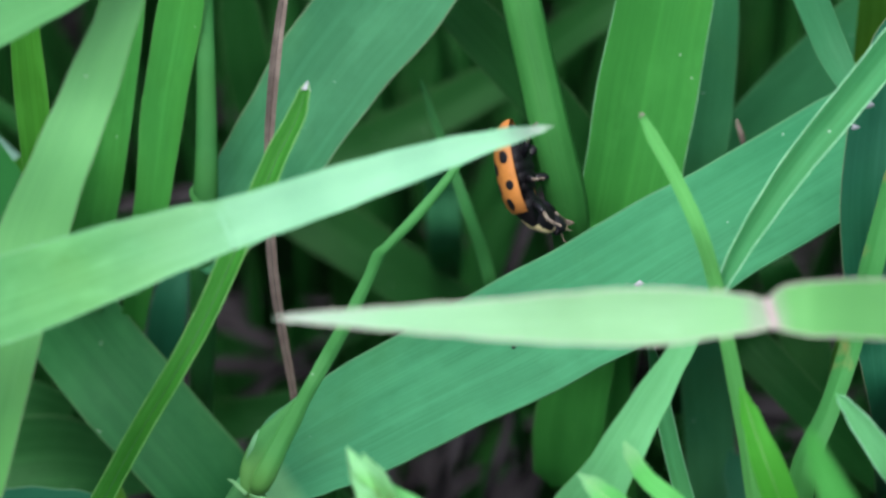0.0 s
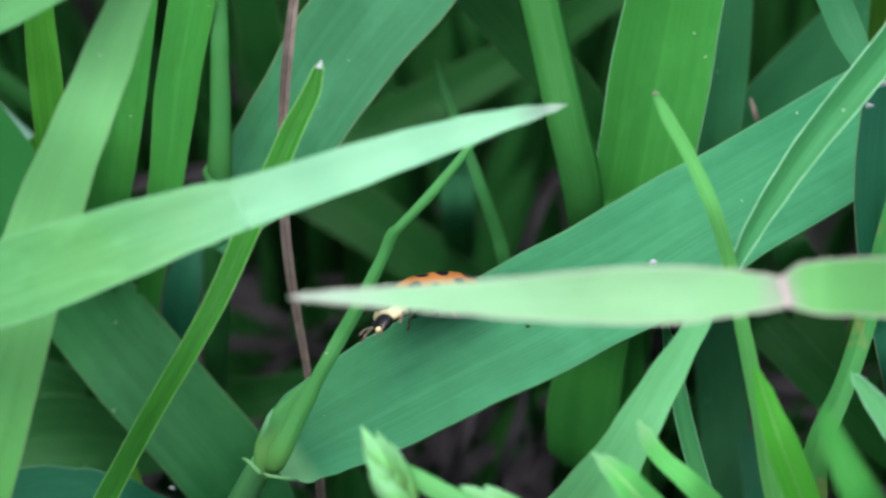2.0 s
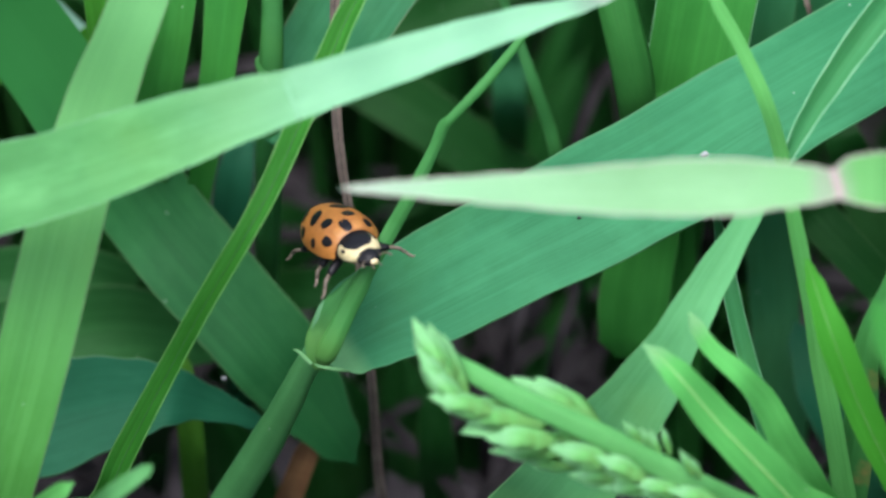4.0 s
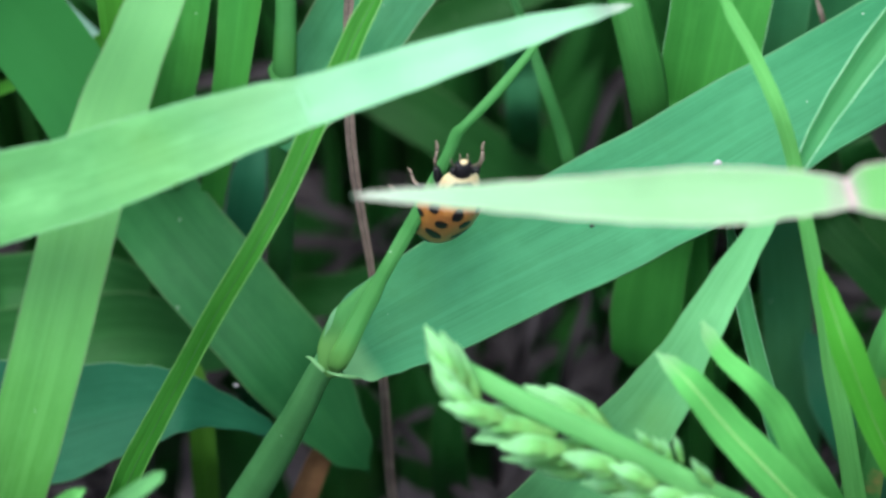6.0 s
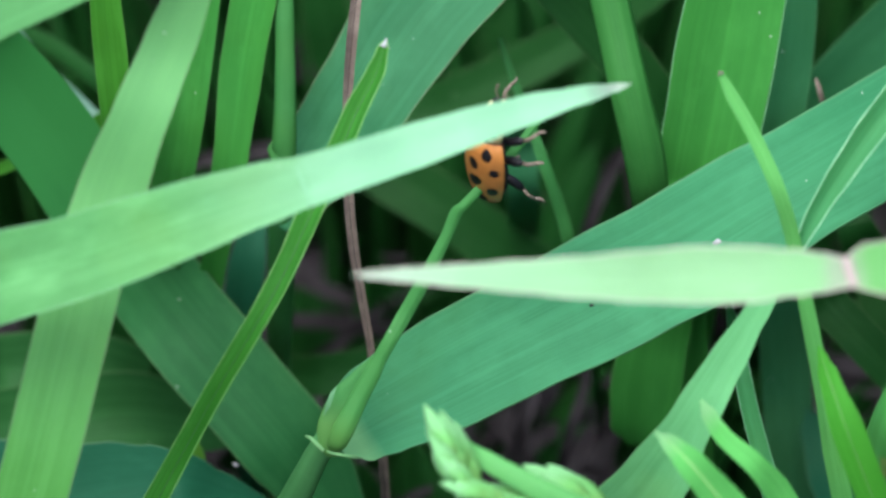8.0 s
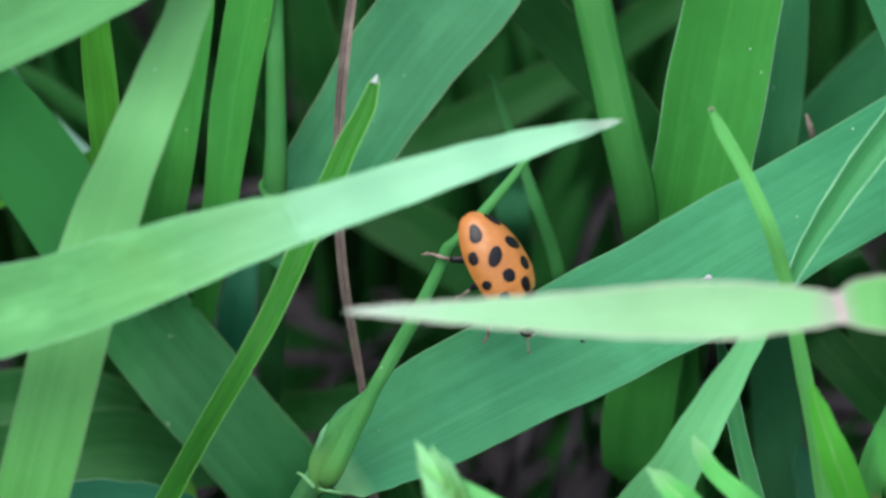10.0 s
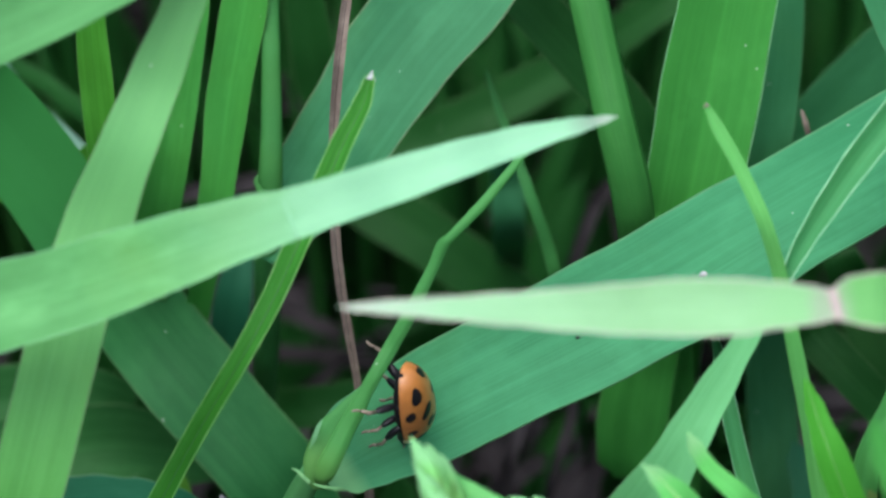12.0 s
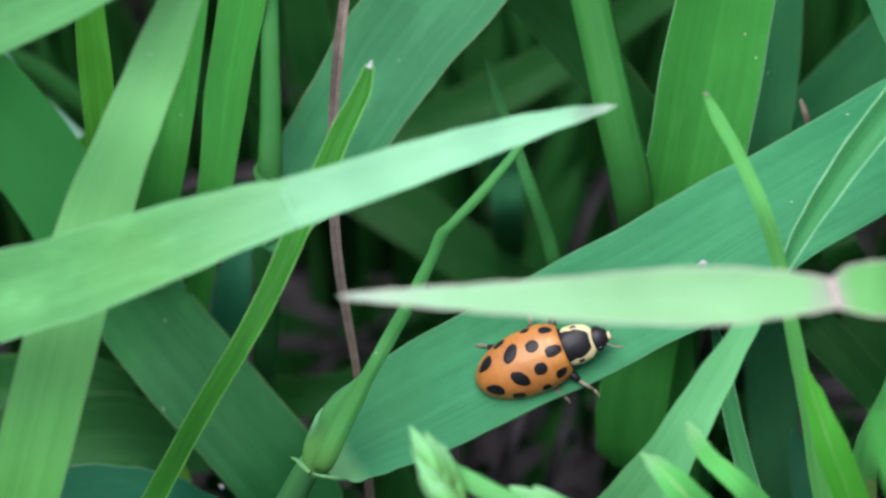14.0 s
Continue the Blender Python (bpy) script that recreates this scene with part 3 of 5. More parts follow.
blade([(2.76, 147.92, -1.00, 2.76), (2.76, 146.42, 10.43, 4.14), (2.76, 144.92, 21.87, 4.60), (4.70, 141.98, 28.14, 4.25), (6.86, 141.17, 32.20, 3.70), (8.57, 140.96, 35.40, 2.91), (10.05, 141.62, 38.08, 1.99), (11.37, 142.92, 39.94, 1.60), (12.56, 144.05, 41.55, 1.10), (13.54, 144.91, 42.78, 0.72), (14.55, 145.83, 44.10, 0.38), (14.74, 146.01, 44.35, 0.10)], MIDPALE, "", tilt=(-26, -2), fold=0.2, parent=shoot)
blade([(14.36, 145.67, 43.86, 0.19), (14.54, 145.78, 44.19, 0.53), (15.34, 146.71, 45.35, 0.81), (16.41, 147.67, 46.72, 1.05), (17.73, 148.74, 48.25, 1.24), (19.52, 149.99, 50.04, 1.39), (21.68, 151.50, 52.19, 1.48), (24.07, 153.22, 54.64, 0.96), (25.75, 154.45, 56.41, 0.10)], BRIGHTD, "", tilt=-8, fold=0.45, parent=shoot, rim="light")
blade([(28.12, 179.69, -1.00, 0.91), (25.38, 165.17, 16.27, 1.36), (22.64, 150.64, 33.53, 1.52), (22.16, 150.24, 38.19, 2.49), (21.60, 150.60, 42.18, 3.05), (21.53, 151.46, 45.16, 3.23), (21.87, 153.14, 47.56, 3.13), (22.41, 154.83, 49.97, 2.45), (23.14, 156.51, 52.37, 0.49)], TEAL, "dark blue-green grass blade with a ragged purple margin", tilt=8, fold=0.1, rim="red")
blade([(16.75, 147.92, -1.00, 1.30), (16.75, 146.42, 10.43, 1.95), (16.75, 144.92, 21.87, 2.17), (17.57, 143.52, 26.85, 1.95), (18.08, 143.47, 32.01, 1.43), (18.20, 143.65, 35.75, 1.12), (19.42, 145.28, 38.08, 0.97), (20.39, 146.96, 40.48, 0.97), (21.07, 147.86, 43.50, 1.06), (21.92, 149.80, 46.27, 0.92), (22.53, 151.19, 48.26, 0.12)], STAIN, "narrow green grass blade with an orange-brown stain", tilt=6, fold=0.25)
blade([(28.35, 195.16, -1.00, 0.15), (25.36, 177.29, 20.79, 0.23), (22.37, 159.42, 42.58, 0.26), (21.59, 161.43, 43.71, 1.18), (20.67, 163.46, 44.86, 1.55), (19.51, 165.09, 47.19, 1.60), (18.48, 166.27, 48.88, 1.29)], MIDBLUE, "blue-green grass blade bending downward", tilt=4, fold=0.2)
blade([(28.88, 200.69, -1.00, 0.98), (26.19, 184.77, 17.05, 1.47), (23.51, 168.84, 35.11, 1.63), (23.41, 169.48, 39.52, 1.77), (23.21, 168.52, 45.11, 1.58), (23.36, 168.15, 48.07, 0.13)], OLIVE, "yellow-green upright grass blade", tilt=4, fold=0.2)
blade([(-17.97, 195.16, -1.00, 0.77), (-16.46, 176.57, 18.02, 1.16), (-14.94, 157.98, 37.04, 1.29), (-15.25, 158.93, 40.14, 1.44), (-15.42, 159.27, 42.37, 1.48), (-15.65, 160.04, 45.21, 1.52), (-15.82, 160.79, 48.02, 1.36), (-15.93, 161.95, 51.43, 0.13)], VIVID, "yellow-green upright grass blade", tilt=0, fold=0.3)
blade([(-17.62, 191.93, -1.00, 1.13), (-15.92, 177.47, 14.63, 1.69), (-14.22, 163.01, 30.27, 1.88), (-13.49, 161.87, 35.62, 2.11), (-12.88, 161.87, 39.10, 2.19), (-12.42, 162.82, 42.21, 2.28), (-11.92, 163.90, 45.50, 2.27), (-11.40, 165.11, 48.97, 1.80), (-11.08, 166.30, 52.41, 0.13)], VIVIDB, "mid green upright grass blade", tilt=12, fold=0.2)
blade([(-14.97, 184.66, -1.00, 0.59), (-13.64, 174.52, 12.12, 0.89), (-12.31, 164.37, 25.25, 0.99), (-11.55, 162.19, 30.85, 1.23), (-11.01, 161.11, 34.54, 1.42), (-10.43, 161.12, 38.03, 1.67), (-9.83, 162.82, 42.21, 2.08), (-9.08, 164.20, 45.92, 2.17), (-8.45, 165.26, 49.18, 1.80), (-8.02, 166.30, 52.41, 0.13)], VIVIDB, "bright green upright grass blade", tilt=-10, fold=0.25)
blade([(-42.34, 243.13, -1.00, 1.86), (-33.86, 203.96, 22.88, 2.79), (-25.39, 164.79, 46.76, 3.10), (-22.12, 164.80, 41.55, 3.93), (-19.17, 164.24, 37.26, 4.39), (-14.41, 161.89, 30.41, 4.71), (-11.34, 159.71, 27.30, 4.71), (-8.40, 157.78, 24.54, 4.60), (-6.83, 157.38, 22.23, 4.03), (-5.24, 156.93, 19.84, 2.49), (-4.23, 156.91, 18.08, 0.16)], GRASS, "broad green grass blade slanting down across the others", tilt=-6, fold=0.14)
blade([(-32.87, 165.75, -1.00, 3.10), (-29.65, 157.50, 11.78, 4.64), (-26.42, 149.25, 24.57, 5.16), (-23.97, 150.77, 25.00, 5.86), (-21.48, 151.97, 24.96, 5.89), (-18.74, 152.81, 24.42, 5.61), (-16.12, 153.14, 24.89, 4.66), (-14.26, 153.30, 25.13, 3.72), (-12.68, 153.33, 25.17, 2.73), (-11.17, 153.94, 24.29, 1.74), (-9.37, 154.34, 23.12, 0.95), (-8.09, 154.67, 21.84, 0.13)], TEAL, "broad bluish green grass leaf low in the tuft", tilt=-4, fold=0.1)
blade([(8.23, 189.82, -1.00, 0.39), (7.21, 177.72, 13.02, 0.59), (6.20, 165.63, 27.04, 0.65), (5.40, 163.62, 31.15, 0.62), (4.92, 163.80, 33.15, 0.59), (4.15, 164.20, 35.47, 0.54), (3.30, 165.58, 37.43, 0.45), (2.55, 166.72, 39.06, 0.37), (2.10, 167.52, 40.20, 0.20), (1.97, 167.73, 40.50, 0.07)], MID, "thin grass blade with a pointed tip", tilt=0, fold=0.3)
blade([(11.56, 184.66, -1.00, 2.21), (11.13, 172.59, 16.34, 3.32), (10.69, 160.51, 33.68, 3.69), (11.16, 160.52, 37.18, 4.38), (11.70, 161.33, 40.08, 4.67), (12.33, 162.72, 43.81, 4.75), (12.99, 163.93, 47.29, 4.57), (13.69, 165.42, 51.15, 3.06), (14.12, 166.45, 54.36, 0.13)], VIVIDB, "broad bright green upright grass blade", tilt=6, fold=0.14, rim="pale")
blade([(17.03, 191.93, -1.00, 1.15), (16.00, 179.88, 14.59, 1.73), (14.97, 167.83, 30.19, 1.92), (15.34, 167.54, 35.00, 2.21), (15.75, 168.87, 38.64, 2.31), (15.94, 170.17, 42.24, 2.25), (15.99, 171.61, 46.04, 1.60), (16.04, 172.41, 48.93, 0.13)], MIDBLUE, "dark green upright grass blade", tilt=0, fold=0.2)
blade([(16.66, 202.97, -1.00, 1.86), (16.03, 188.59, 13.92, 2.79), (15.41, 174.21, 28.84, 3.10), (17.22, 173.76, 31.68, 3.13), (19.27, 173.52, 34.83, 3.10), (22.37, 173.73, 38.61, 3.02), (25.41, 174.13, 42.67, 1.90), (27.17, 174.51, 44.95, 0.14)], MIDBLUE, "dark green grass blade slanting behind", tilt=0, fold=0.15)
blade([(14.87, 200.69, -1.00, 1.00), (13.12, 185.80, 15.04, 1.49), (11.38, 170.90, 31.08, 1.66), (9.98, 169.91, 34.89, 2.24), (8.03, 170.47, 37.44, 2.50), (5.83, 171.02, 39.98, 2.49), (3.12, 171.79, 42.82, 2.26), (0.43, 173.49, 45.24, 0.13)], SHADED, "green grass blade slanting behind a stem", tilt=0, fold=0.15)
blade([(-9.05, 209.40, -1.00, 1.10), (-7.35, 199.52, 9.24, 1.65), (-5.64, 189.64, 19.49, 1.84), (-0.97, 189.28, 22.47, 2.37), (2.90, 189.49, 24.50, 2.36), (6.86, 189.89, 26.82, 2.23), (11.81, 190.13, 30.65, 1.97), (15.39, 191.67, 32.85, 0.15)], SHADED, "dark green grass blade slanting behind", tilt=0, fold=0.15)
blade([(-10.84, 221.81, -1.00, 1.44), (-8.79, 204.32, 10.73, 2.17), (-6.74, 186.84, 22.46, 2.41), (-4.33, 185.80, 20.98, 3.13), (-0.72, 184.51, 19.13, 3.25), (3.51, 183.59, 16.08, 3.02), (5.95, 183.28, 13.89, 1.82), (7.54, 184.19, 11.71, 0.15)], SHADED, "dark green grass blade slanting downward", tilt=0, fold=0.15)
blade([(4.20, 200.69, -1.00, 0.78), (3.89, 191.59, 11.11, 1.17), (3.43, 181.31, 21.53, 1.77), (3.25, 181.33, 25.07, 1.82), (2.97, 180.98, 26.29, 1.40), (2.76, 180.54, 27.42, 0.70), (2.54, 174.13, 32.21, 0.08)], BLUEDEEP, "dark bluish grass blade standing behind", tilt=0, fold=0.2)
blade([(-5.47, 200.69, -1.00, 1.06), (-5.45, 192.19, 11.96, 1.60), (-5.44, 183.68, 24.92, 1.77), (-6.50, 182.67, 30.46, 2.26), (-7.02, 182.97, 34.37, 2.19), (-7.52, 183.71, 38.92, 0.14)], SHADED, "dark green grass blade standing behind", tilt=0, fold=0.2)
blade([(17.20, 219.25, -1.00, 0.96), (14.60, 191.31, 16.63, 1.44), (12.00, 163.36, 34.27, 1.60), (10.19, 162.19, 30.85, 2.94), (9.48, 162.12, 27.25, 3.30), (9.07, 161.53, 24.68, 3.47), (8.84, 161.23, 22.48, 2.95), (8.66, 161.43, 21.02, 0.82)], VIVIDB, "green grass blade hanging behind the broad leaf", tilt=0, fold=0.15)
blade([(13.30, 174.89, -1.00, 0.74), (12.67, 169.47, 8.41, 1.11), (12.05, 164.06, 17.83, 1.23), (11.54, 163.11, 23.45, 1.54), (11.16, 163.39, 27.33, 1.63), (11.24, 164.13, 30.13, 1.08), (11.37, 165.06, 31.46, 0.14)], VIVIDB, "green grass blade behind the broad leaf", tilt=0, fold=0.15)
blade([(16.06, 151.71, -1.00, 0.53), (16.06, 150.21, 9.65, 0.80), (16.06, 148.71, 20.31, 0.89), (14.99, 148.47, 25.21, 0.87), (14.15, 149.31, 28.14, 0.87), (13.46, 150.78, 30.23, 0.82), (12.95, 152.02, 32.01, 0.77), (12.54, 153.27, 33.79, 0.61), (12.13, 152.45, 36.12, 0.30), (12.03, 152.96, 36.84, 0.08)], BRIGHTD, "narrow grass blade with a pale margin", tilt=0, fold=0.3, rim="pale")
blade([(18.33, 172.54, -1.00, 1.38), (17.81, 169.10, 4.32, 2.07), (17.28, 165.65, 9.63, 2.30), (16.68, 165.31, 16.13, 2.60), (16.24, 166.63, 21.49, 2.46), (15.72, 167.25, 25.87, 2.21), (15.45, 168.65, 29.61, 1.65), (15.32, 169.60, 30.97, 0.14)], BLUEDEEP, "dark bluish grass blade standing low", tilt=0, fold=0.15)
blade([(18.84, 211.20, -1.00, 0.98), (17.51, 188.07, 14.27, 1.47), (16.18, 164.94, 29.55, 1.63), (17.72, 162.97, 28.47, 2.00), (19.88, 161.65, 26.59, 2.05), (22.15, 161.13, 24.10, 1.90), (24.56, 161.39, 20.98, 1.10), (25.78, 161.38, 19.23, 0.14)], SHADED, "dark green grass blade slanting down", tilt=0, fold=0.15)
blade([(23.73, 216.73, -1.00, 1.01), (21.45, 194.08, 13.68, 1.51), (19.17, 171.44, 28.36, 1.68), (20.57, 169.51, 25.61, 2.40), (21.69, 167.59, 22.86, 2.40), (22.64, 166.46, 19.51, 1.69), (23.03, 165.63, 16.59, 0.14)], SHADED, "dark green grass blade hanging down", tilt=0, fold=0.15)
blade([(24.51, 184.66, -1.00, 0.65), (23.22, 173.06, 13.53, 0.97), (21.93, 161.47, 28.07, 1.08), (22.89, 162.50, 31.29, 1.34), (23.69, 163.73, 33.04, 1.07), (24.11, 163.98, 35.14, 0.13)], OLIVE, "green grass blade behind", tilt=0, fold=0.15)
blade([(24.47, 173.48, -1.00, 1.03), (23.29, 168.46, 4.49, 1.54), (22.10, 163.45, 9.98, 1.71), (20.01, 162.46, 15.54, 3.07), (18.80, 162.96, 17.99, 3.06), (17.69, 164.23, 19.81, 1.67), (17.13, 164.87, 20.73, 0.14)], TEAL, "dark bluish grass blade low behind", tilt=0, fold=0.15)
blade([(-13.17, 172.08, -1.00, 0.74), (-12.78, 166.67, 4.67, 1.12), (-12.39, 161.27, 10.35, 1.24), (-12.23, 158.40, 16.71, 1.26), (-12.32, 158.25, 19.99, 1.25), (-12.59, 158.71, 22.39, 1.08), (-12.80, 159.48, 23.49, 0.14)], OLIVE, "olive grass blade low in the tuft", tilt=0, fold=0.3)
blade([(-15.85, 176.79, -1.00, 1.03), (-15.25, 171.67, 6.71, 1.54), (-14.64, 166.56, 14.42, 1.71), (-14.59, 165.34, 19.66, 1.96), (-14.23, 165.19, 22.92, 1.66), (-13.88, 165.81, 25.55, 0.14)], SHADED, "dark olive grass blade behind", tilt=0, fold=0.2)
blade([(0.03, 172.08, -1.00, 1.06), (-0.04, 170.59, 1.55, 1.60), (-0.12, 169.10, 4.10, 1.77), (-0.40, 166.31, 10.58, 1.90), (-0.54, 166.07, 13.72, 1.71), (-0.62, 166.58, 16.20, 0.14)], SHADED, "dark green grass blade low behind", tilt=0, fold=0.2)
blade([(-14.58, 202.97, -1.00, 0.67), (-13.30, 201.31, 0.70, 1.01), (-12.03, 199.65, 2.40, 1.12), (-8.58, 196.26, 4.54, 1.30), (-5.96, 195.38, 5.02, 1.29), (-2.72, 195.60, 5.34, 1.10), (0.19, 195.97, 5.87, 0.16)], SHADED, "dark green grass blade lying level behind", tilt=0, fold=0.2)
blade([(-13.83, 194.07, -1.00, 1.06), (-12.15, 185.14, 6.63, 1.60), (-10.46, 176.22, 14.27, 1.77), (-7.66, 172.94, 16.56, 2.15), (-4.74, 172.39, 17.51, 2.14), (-1.27, 173.05, 18.46, 1.73), (1.62, 173.88, 19.64, 0.14)], SHADED, "dark green grass blade lying behind", tilt=0, fold=0.2)
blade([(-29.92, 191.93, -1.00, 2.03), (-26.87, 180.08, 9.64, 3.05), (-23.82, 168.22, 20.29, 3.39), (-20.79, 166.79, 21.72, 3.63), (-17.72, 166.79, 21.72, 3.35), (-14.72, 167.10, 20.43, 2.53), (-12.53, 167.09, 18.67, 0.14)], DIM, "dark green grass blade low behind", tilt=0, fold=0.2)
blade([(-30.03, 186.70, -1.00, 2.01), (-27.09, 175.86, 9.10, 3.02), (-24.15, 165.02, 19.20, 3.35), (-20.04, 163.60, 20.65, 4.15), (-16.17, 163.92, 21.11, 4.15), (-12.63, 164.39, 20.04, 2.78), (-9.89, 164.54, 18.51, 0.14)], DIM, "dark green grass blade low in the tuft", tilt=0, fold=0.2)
blade([(-37.91, 227.73, -1.00, 0.68), (-31.71, 202.83, 16.58, 1.02), (-23.42, 178.59, 35.07, 0.34), (-20.68, 175.44, 34.08, 0.45), (-19.05, 173.77, 33.44, 0.50), (-17.58, 172.24, 32.98, 0.42), (-16.17, 171.51, 31.94, 0.11)], CYAN, "thin pale blue-green grass blade behind", tilt=0, fold=0.2)
blade([(-32.07, 206.44, -1.00, 0.34), (-28.11, 189.18, 14.02, 0.50), (-24.15, 171.92, 29.05, 0.56), (-20.40, 169.56, 32.66, 0.66), (-18.39, 169.20, 33.89, 0.65), (-16.94, 168.87, 35.15, 0.76), (-15.58, 169.38, 35.89, 0.14)], VIVID, "thin yellow-green grass blade behind", tilt=0, fold=0.2)
blade([(-37.21, 234.56, -1.00, 0.71), (-31.67, 210.81, 14.38, 1.06), (-26.13, 187.07, 29.76, 1.18), (-21.79, 184.53, 29.63, 1.46), (-18.78, 182.52, 28.49, 1.46), (-16.15, 181.18, 26.58, 1.17), (-14.11, 180.01, 24.91, 0.15)], SHADED, "dark green grass blade behind", tilt=-50, fold=0.2)
blade([(-11.38, 181.66, -1.00, 1.04), (-10.97, 176.67, 6.89, 1.57), (-10.56, 171.69, 14.77, 1.74), (-10.94, 170.80, 20.48, 1.99), (-10.55, 171.14, 24.45, 1.98), (-9.99, 172.76, 26.76, 1.13), (-9.71, 173.73, 28.15, 0.14)], TEAL, "dark bluish grass blade behind", tilt=0, fold=0.2)
blade([(-2.54, 172.08, -1.00, 0.30), (-2.57, 165.22, 6.09, 0.44), (-2.60, 158.36, 13.17, 0.49), (-3.15, 156.38, 17.32, 0.48), (-3.42, 154.47, 25.05, 0.44), (-3.75, 154.84, 29.06, 0.36), (-3.99, 155.38, 31.58, 0.34), (-4.36, 155.84, 33.98, 0.41), (-4.70, 156.28, 36.35, 0.46), (-4.90, 156.78, 38.81, 0.46), (-4.98, 157.92, 42.19, 0.36), (-4.86, 158.74, 44.23, 0.46), (-4.65, 159.63, 46.36, 0.50), (-4.40, 160.79, 48.02, 0.44), (-4.09, 162.09, 49.88, 0.35), (-3.91, 164.26, 51.24, 0.08)], DEAD, "thin dry brown grass blade, split and curled", tilt=0, fold=0.9, midrib="brown", name="dry_grass_shoot")
blade([(-9.50, 172.54, -1.00, 0.74), (-9.04, 166.90, 4.67, 1.12), (-8.58, 161.27, 10.35, 1.24), (-7.69, 158.30, 14.83, 1.32), (-6.79, 157.94, 17.80, 1.20), (-6.08, 158.09, 19.77, 0.54), (-5.81, 158.56, 20.43, 0.08)], RUST, "dry brown curled grass leaf near the ground", tilt=10, fold=0.4, name="dry_grass_shoot")
# Dry blades behind take the shade-darkened straw in place of the lighter DEAD.
blade([(-18.99, 214.87, -1.00, 0.47), (-16.71, 199.51, 10.55, 0.70), (-14.44, 184.15, 22.10, 0.78), (-10.46, 182.91, 23.83, 0.89), (-7.80, 183.17, 24.19, 0.71), (-6.03, 183.51, 24.68, 0.09)], SHADED_THATCH, "dry brown grass blade lying behind", tilt=0, fold=0.4, name="dry_grass_shoot")
blade([(5.91, 202.97, -1.00, 0.36), (6.21, 193.09, 8.14, 0.54), (6.50, 183.21, 17.28, 0.60), (8.23, 184.15, 22.10, 0.78), (9.43, 184.66, 22.83, 0.72), (11.81, 185.51, 24.06, 0.09)], SHADED_THATCH, "dry brown grass blade lying behind", tilt=0, fold=0.4, name="dry_grass_shoot")
blade([(2.03, 176.79, -1.00, 0.39), (2.15, 175.16, 2.98, 0.59), (2.27, 173.54, 6.95, 0.66), (3.40, 172.94, 13.07, 0.70), (4.28, 174.62, 15.47, 0.64), (4.72, 175.96, 17.39, 0.09)], SHADED_THATCH, "dry grey-brown grass blade standing behind", tilt=0, fold=0.4, name="dry_grass_shoot")
blade([(5.12, 177.75, -1.00, 0.32), (5.18, 176.07, 3.59, 0.48), (5.25, 174.39, 8.18, 0.54), (5.91, 173.73, 12.46, 0.59), (6.65, 175.08, 14.39, 0.53), (6.94, 176.26, 16.07, 0.09)], SHADED_THATCH, "dry grey-brown grass blade standing behind", tilt=0, fold=0.4, name="dry_grass_shoot")
shoot = thing("grass_shoot", "green grass shoot with broad leaf, rolled leaf and pale collar", "grass")
tube([(-11.81, 154.00, -1.00, 1.12), (-11.81, 152.50, 7.81, 1.68), (-11.81, 151.00, 16.61, 1.86), (-10.04, 149.68, 21.70, 1.72), (-8.32, 148.84, 25.73, 1.59), (-7.12, 148.00, 28.89, 1.32), (-6.38, 147.61, 30.94, 1.16), (-5.80, 147.35, 32.32, 1.10)], STEM2, "stem", shoot, flat=0.8)
blade([(-5.49, 147.25, 32.52, 1.00), (-5.09, 147.29, 32.75, 2.40), (-4.49, 147.49, 33.03, 3.74), (-3.35, 147.99, 33.59, 4.45), (-1.60, 148.68, 34.22, 5.00), (0.40, 149.30, 35.10, 5.15), (2.90, 150.02, 36.13, 5.40), (5.41, 150.98, 36.97, 5.56), (7.93, 151.98, 37.89, 5.72), (10.46, 153.06, 38.72, 5.81), (13.01, 154.43, 39.64, 5.70), (15.58, 155.78, 40.52, 5.46), (18.19, 157.27, 41.25, 5.44), (20.84, 158.98, 41.95, 5.36), (23.51, 160.70, 42.66, 5.13), (27.65, 163.71, 43.48, 3.63), (30.82, 166.46, 43.91, 0.21)], BLUE, "", tilt=-14, fold=0.08, parent=shoot)
tube([(-5.33, 145.01, 33.30, 0.10), (-5.31, 144.63, 33.81, 0.44), (-5.22, 144.39, 34.50, 0.88), (-4.97, 144.46, 35.13, 0.95), (-4.62, 144.77, 35.75, 0.88), (-4.21, 145.25, 36.43, 0.81), (-3.76, 145.63, 37.15, 0.76), (-3.35, 146.01, 37.87, 0.62), (-2.91, 146.38, 38.57, 0.62), (-2.30, 147.16, 39.33, 0.66), (-1.66, 147.56, 40.43, 0.62), (-1.02, 148.10, 41.55, 0.56), (-0.44, 148.52, 42.68, 0.50), (-0.07, 148.78, 43.57, 0.54), (0.32, 148.85, 44.02, 0.40), (1.58, 149.60, 45.09, 0.46), (2.79, 150.42, 46.26, 0.39), (3.42, 150.87, 46.90, 0.32), (4.03, 151.24, 47.44, 0.22), (4.85, 151.77, 48.19, 0.05)], YOUNG, "rolled_leaf", shoot, flat=0.5, ridges=5)
tube([(-5.23, 144.91, 33.34, 0.15), (-5.46, 144.74, 33.79, 0.74), (-5.58, 144.76, 34.34, 0.98), (-5.54, 144.92, 34.92, 1.08), (-5.32, 145.27, 35.59, 0.98), (-4.90, 145.64, 36.29, 0.83), (-4.36, 145.95, 36.91, 0.54), (-3.67, 146.39, 37.71, 0.07)], LOBE, "leaf_lobe", shoot, flat=0.22)
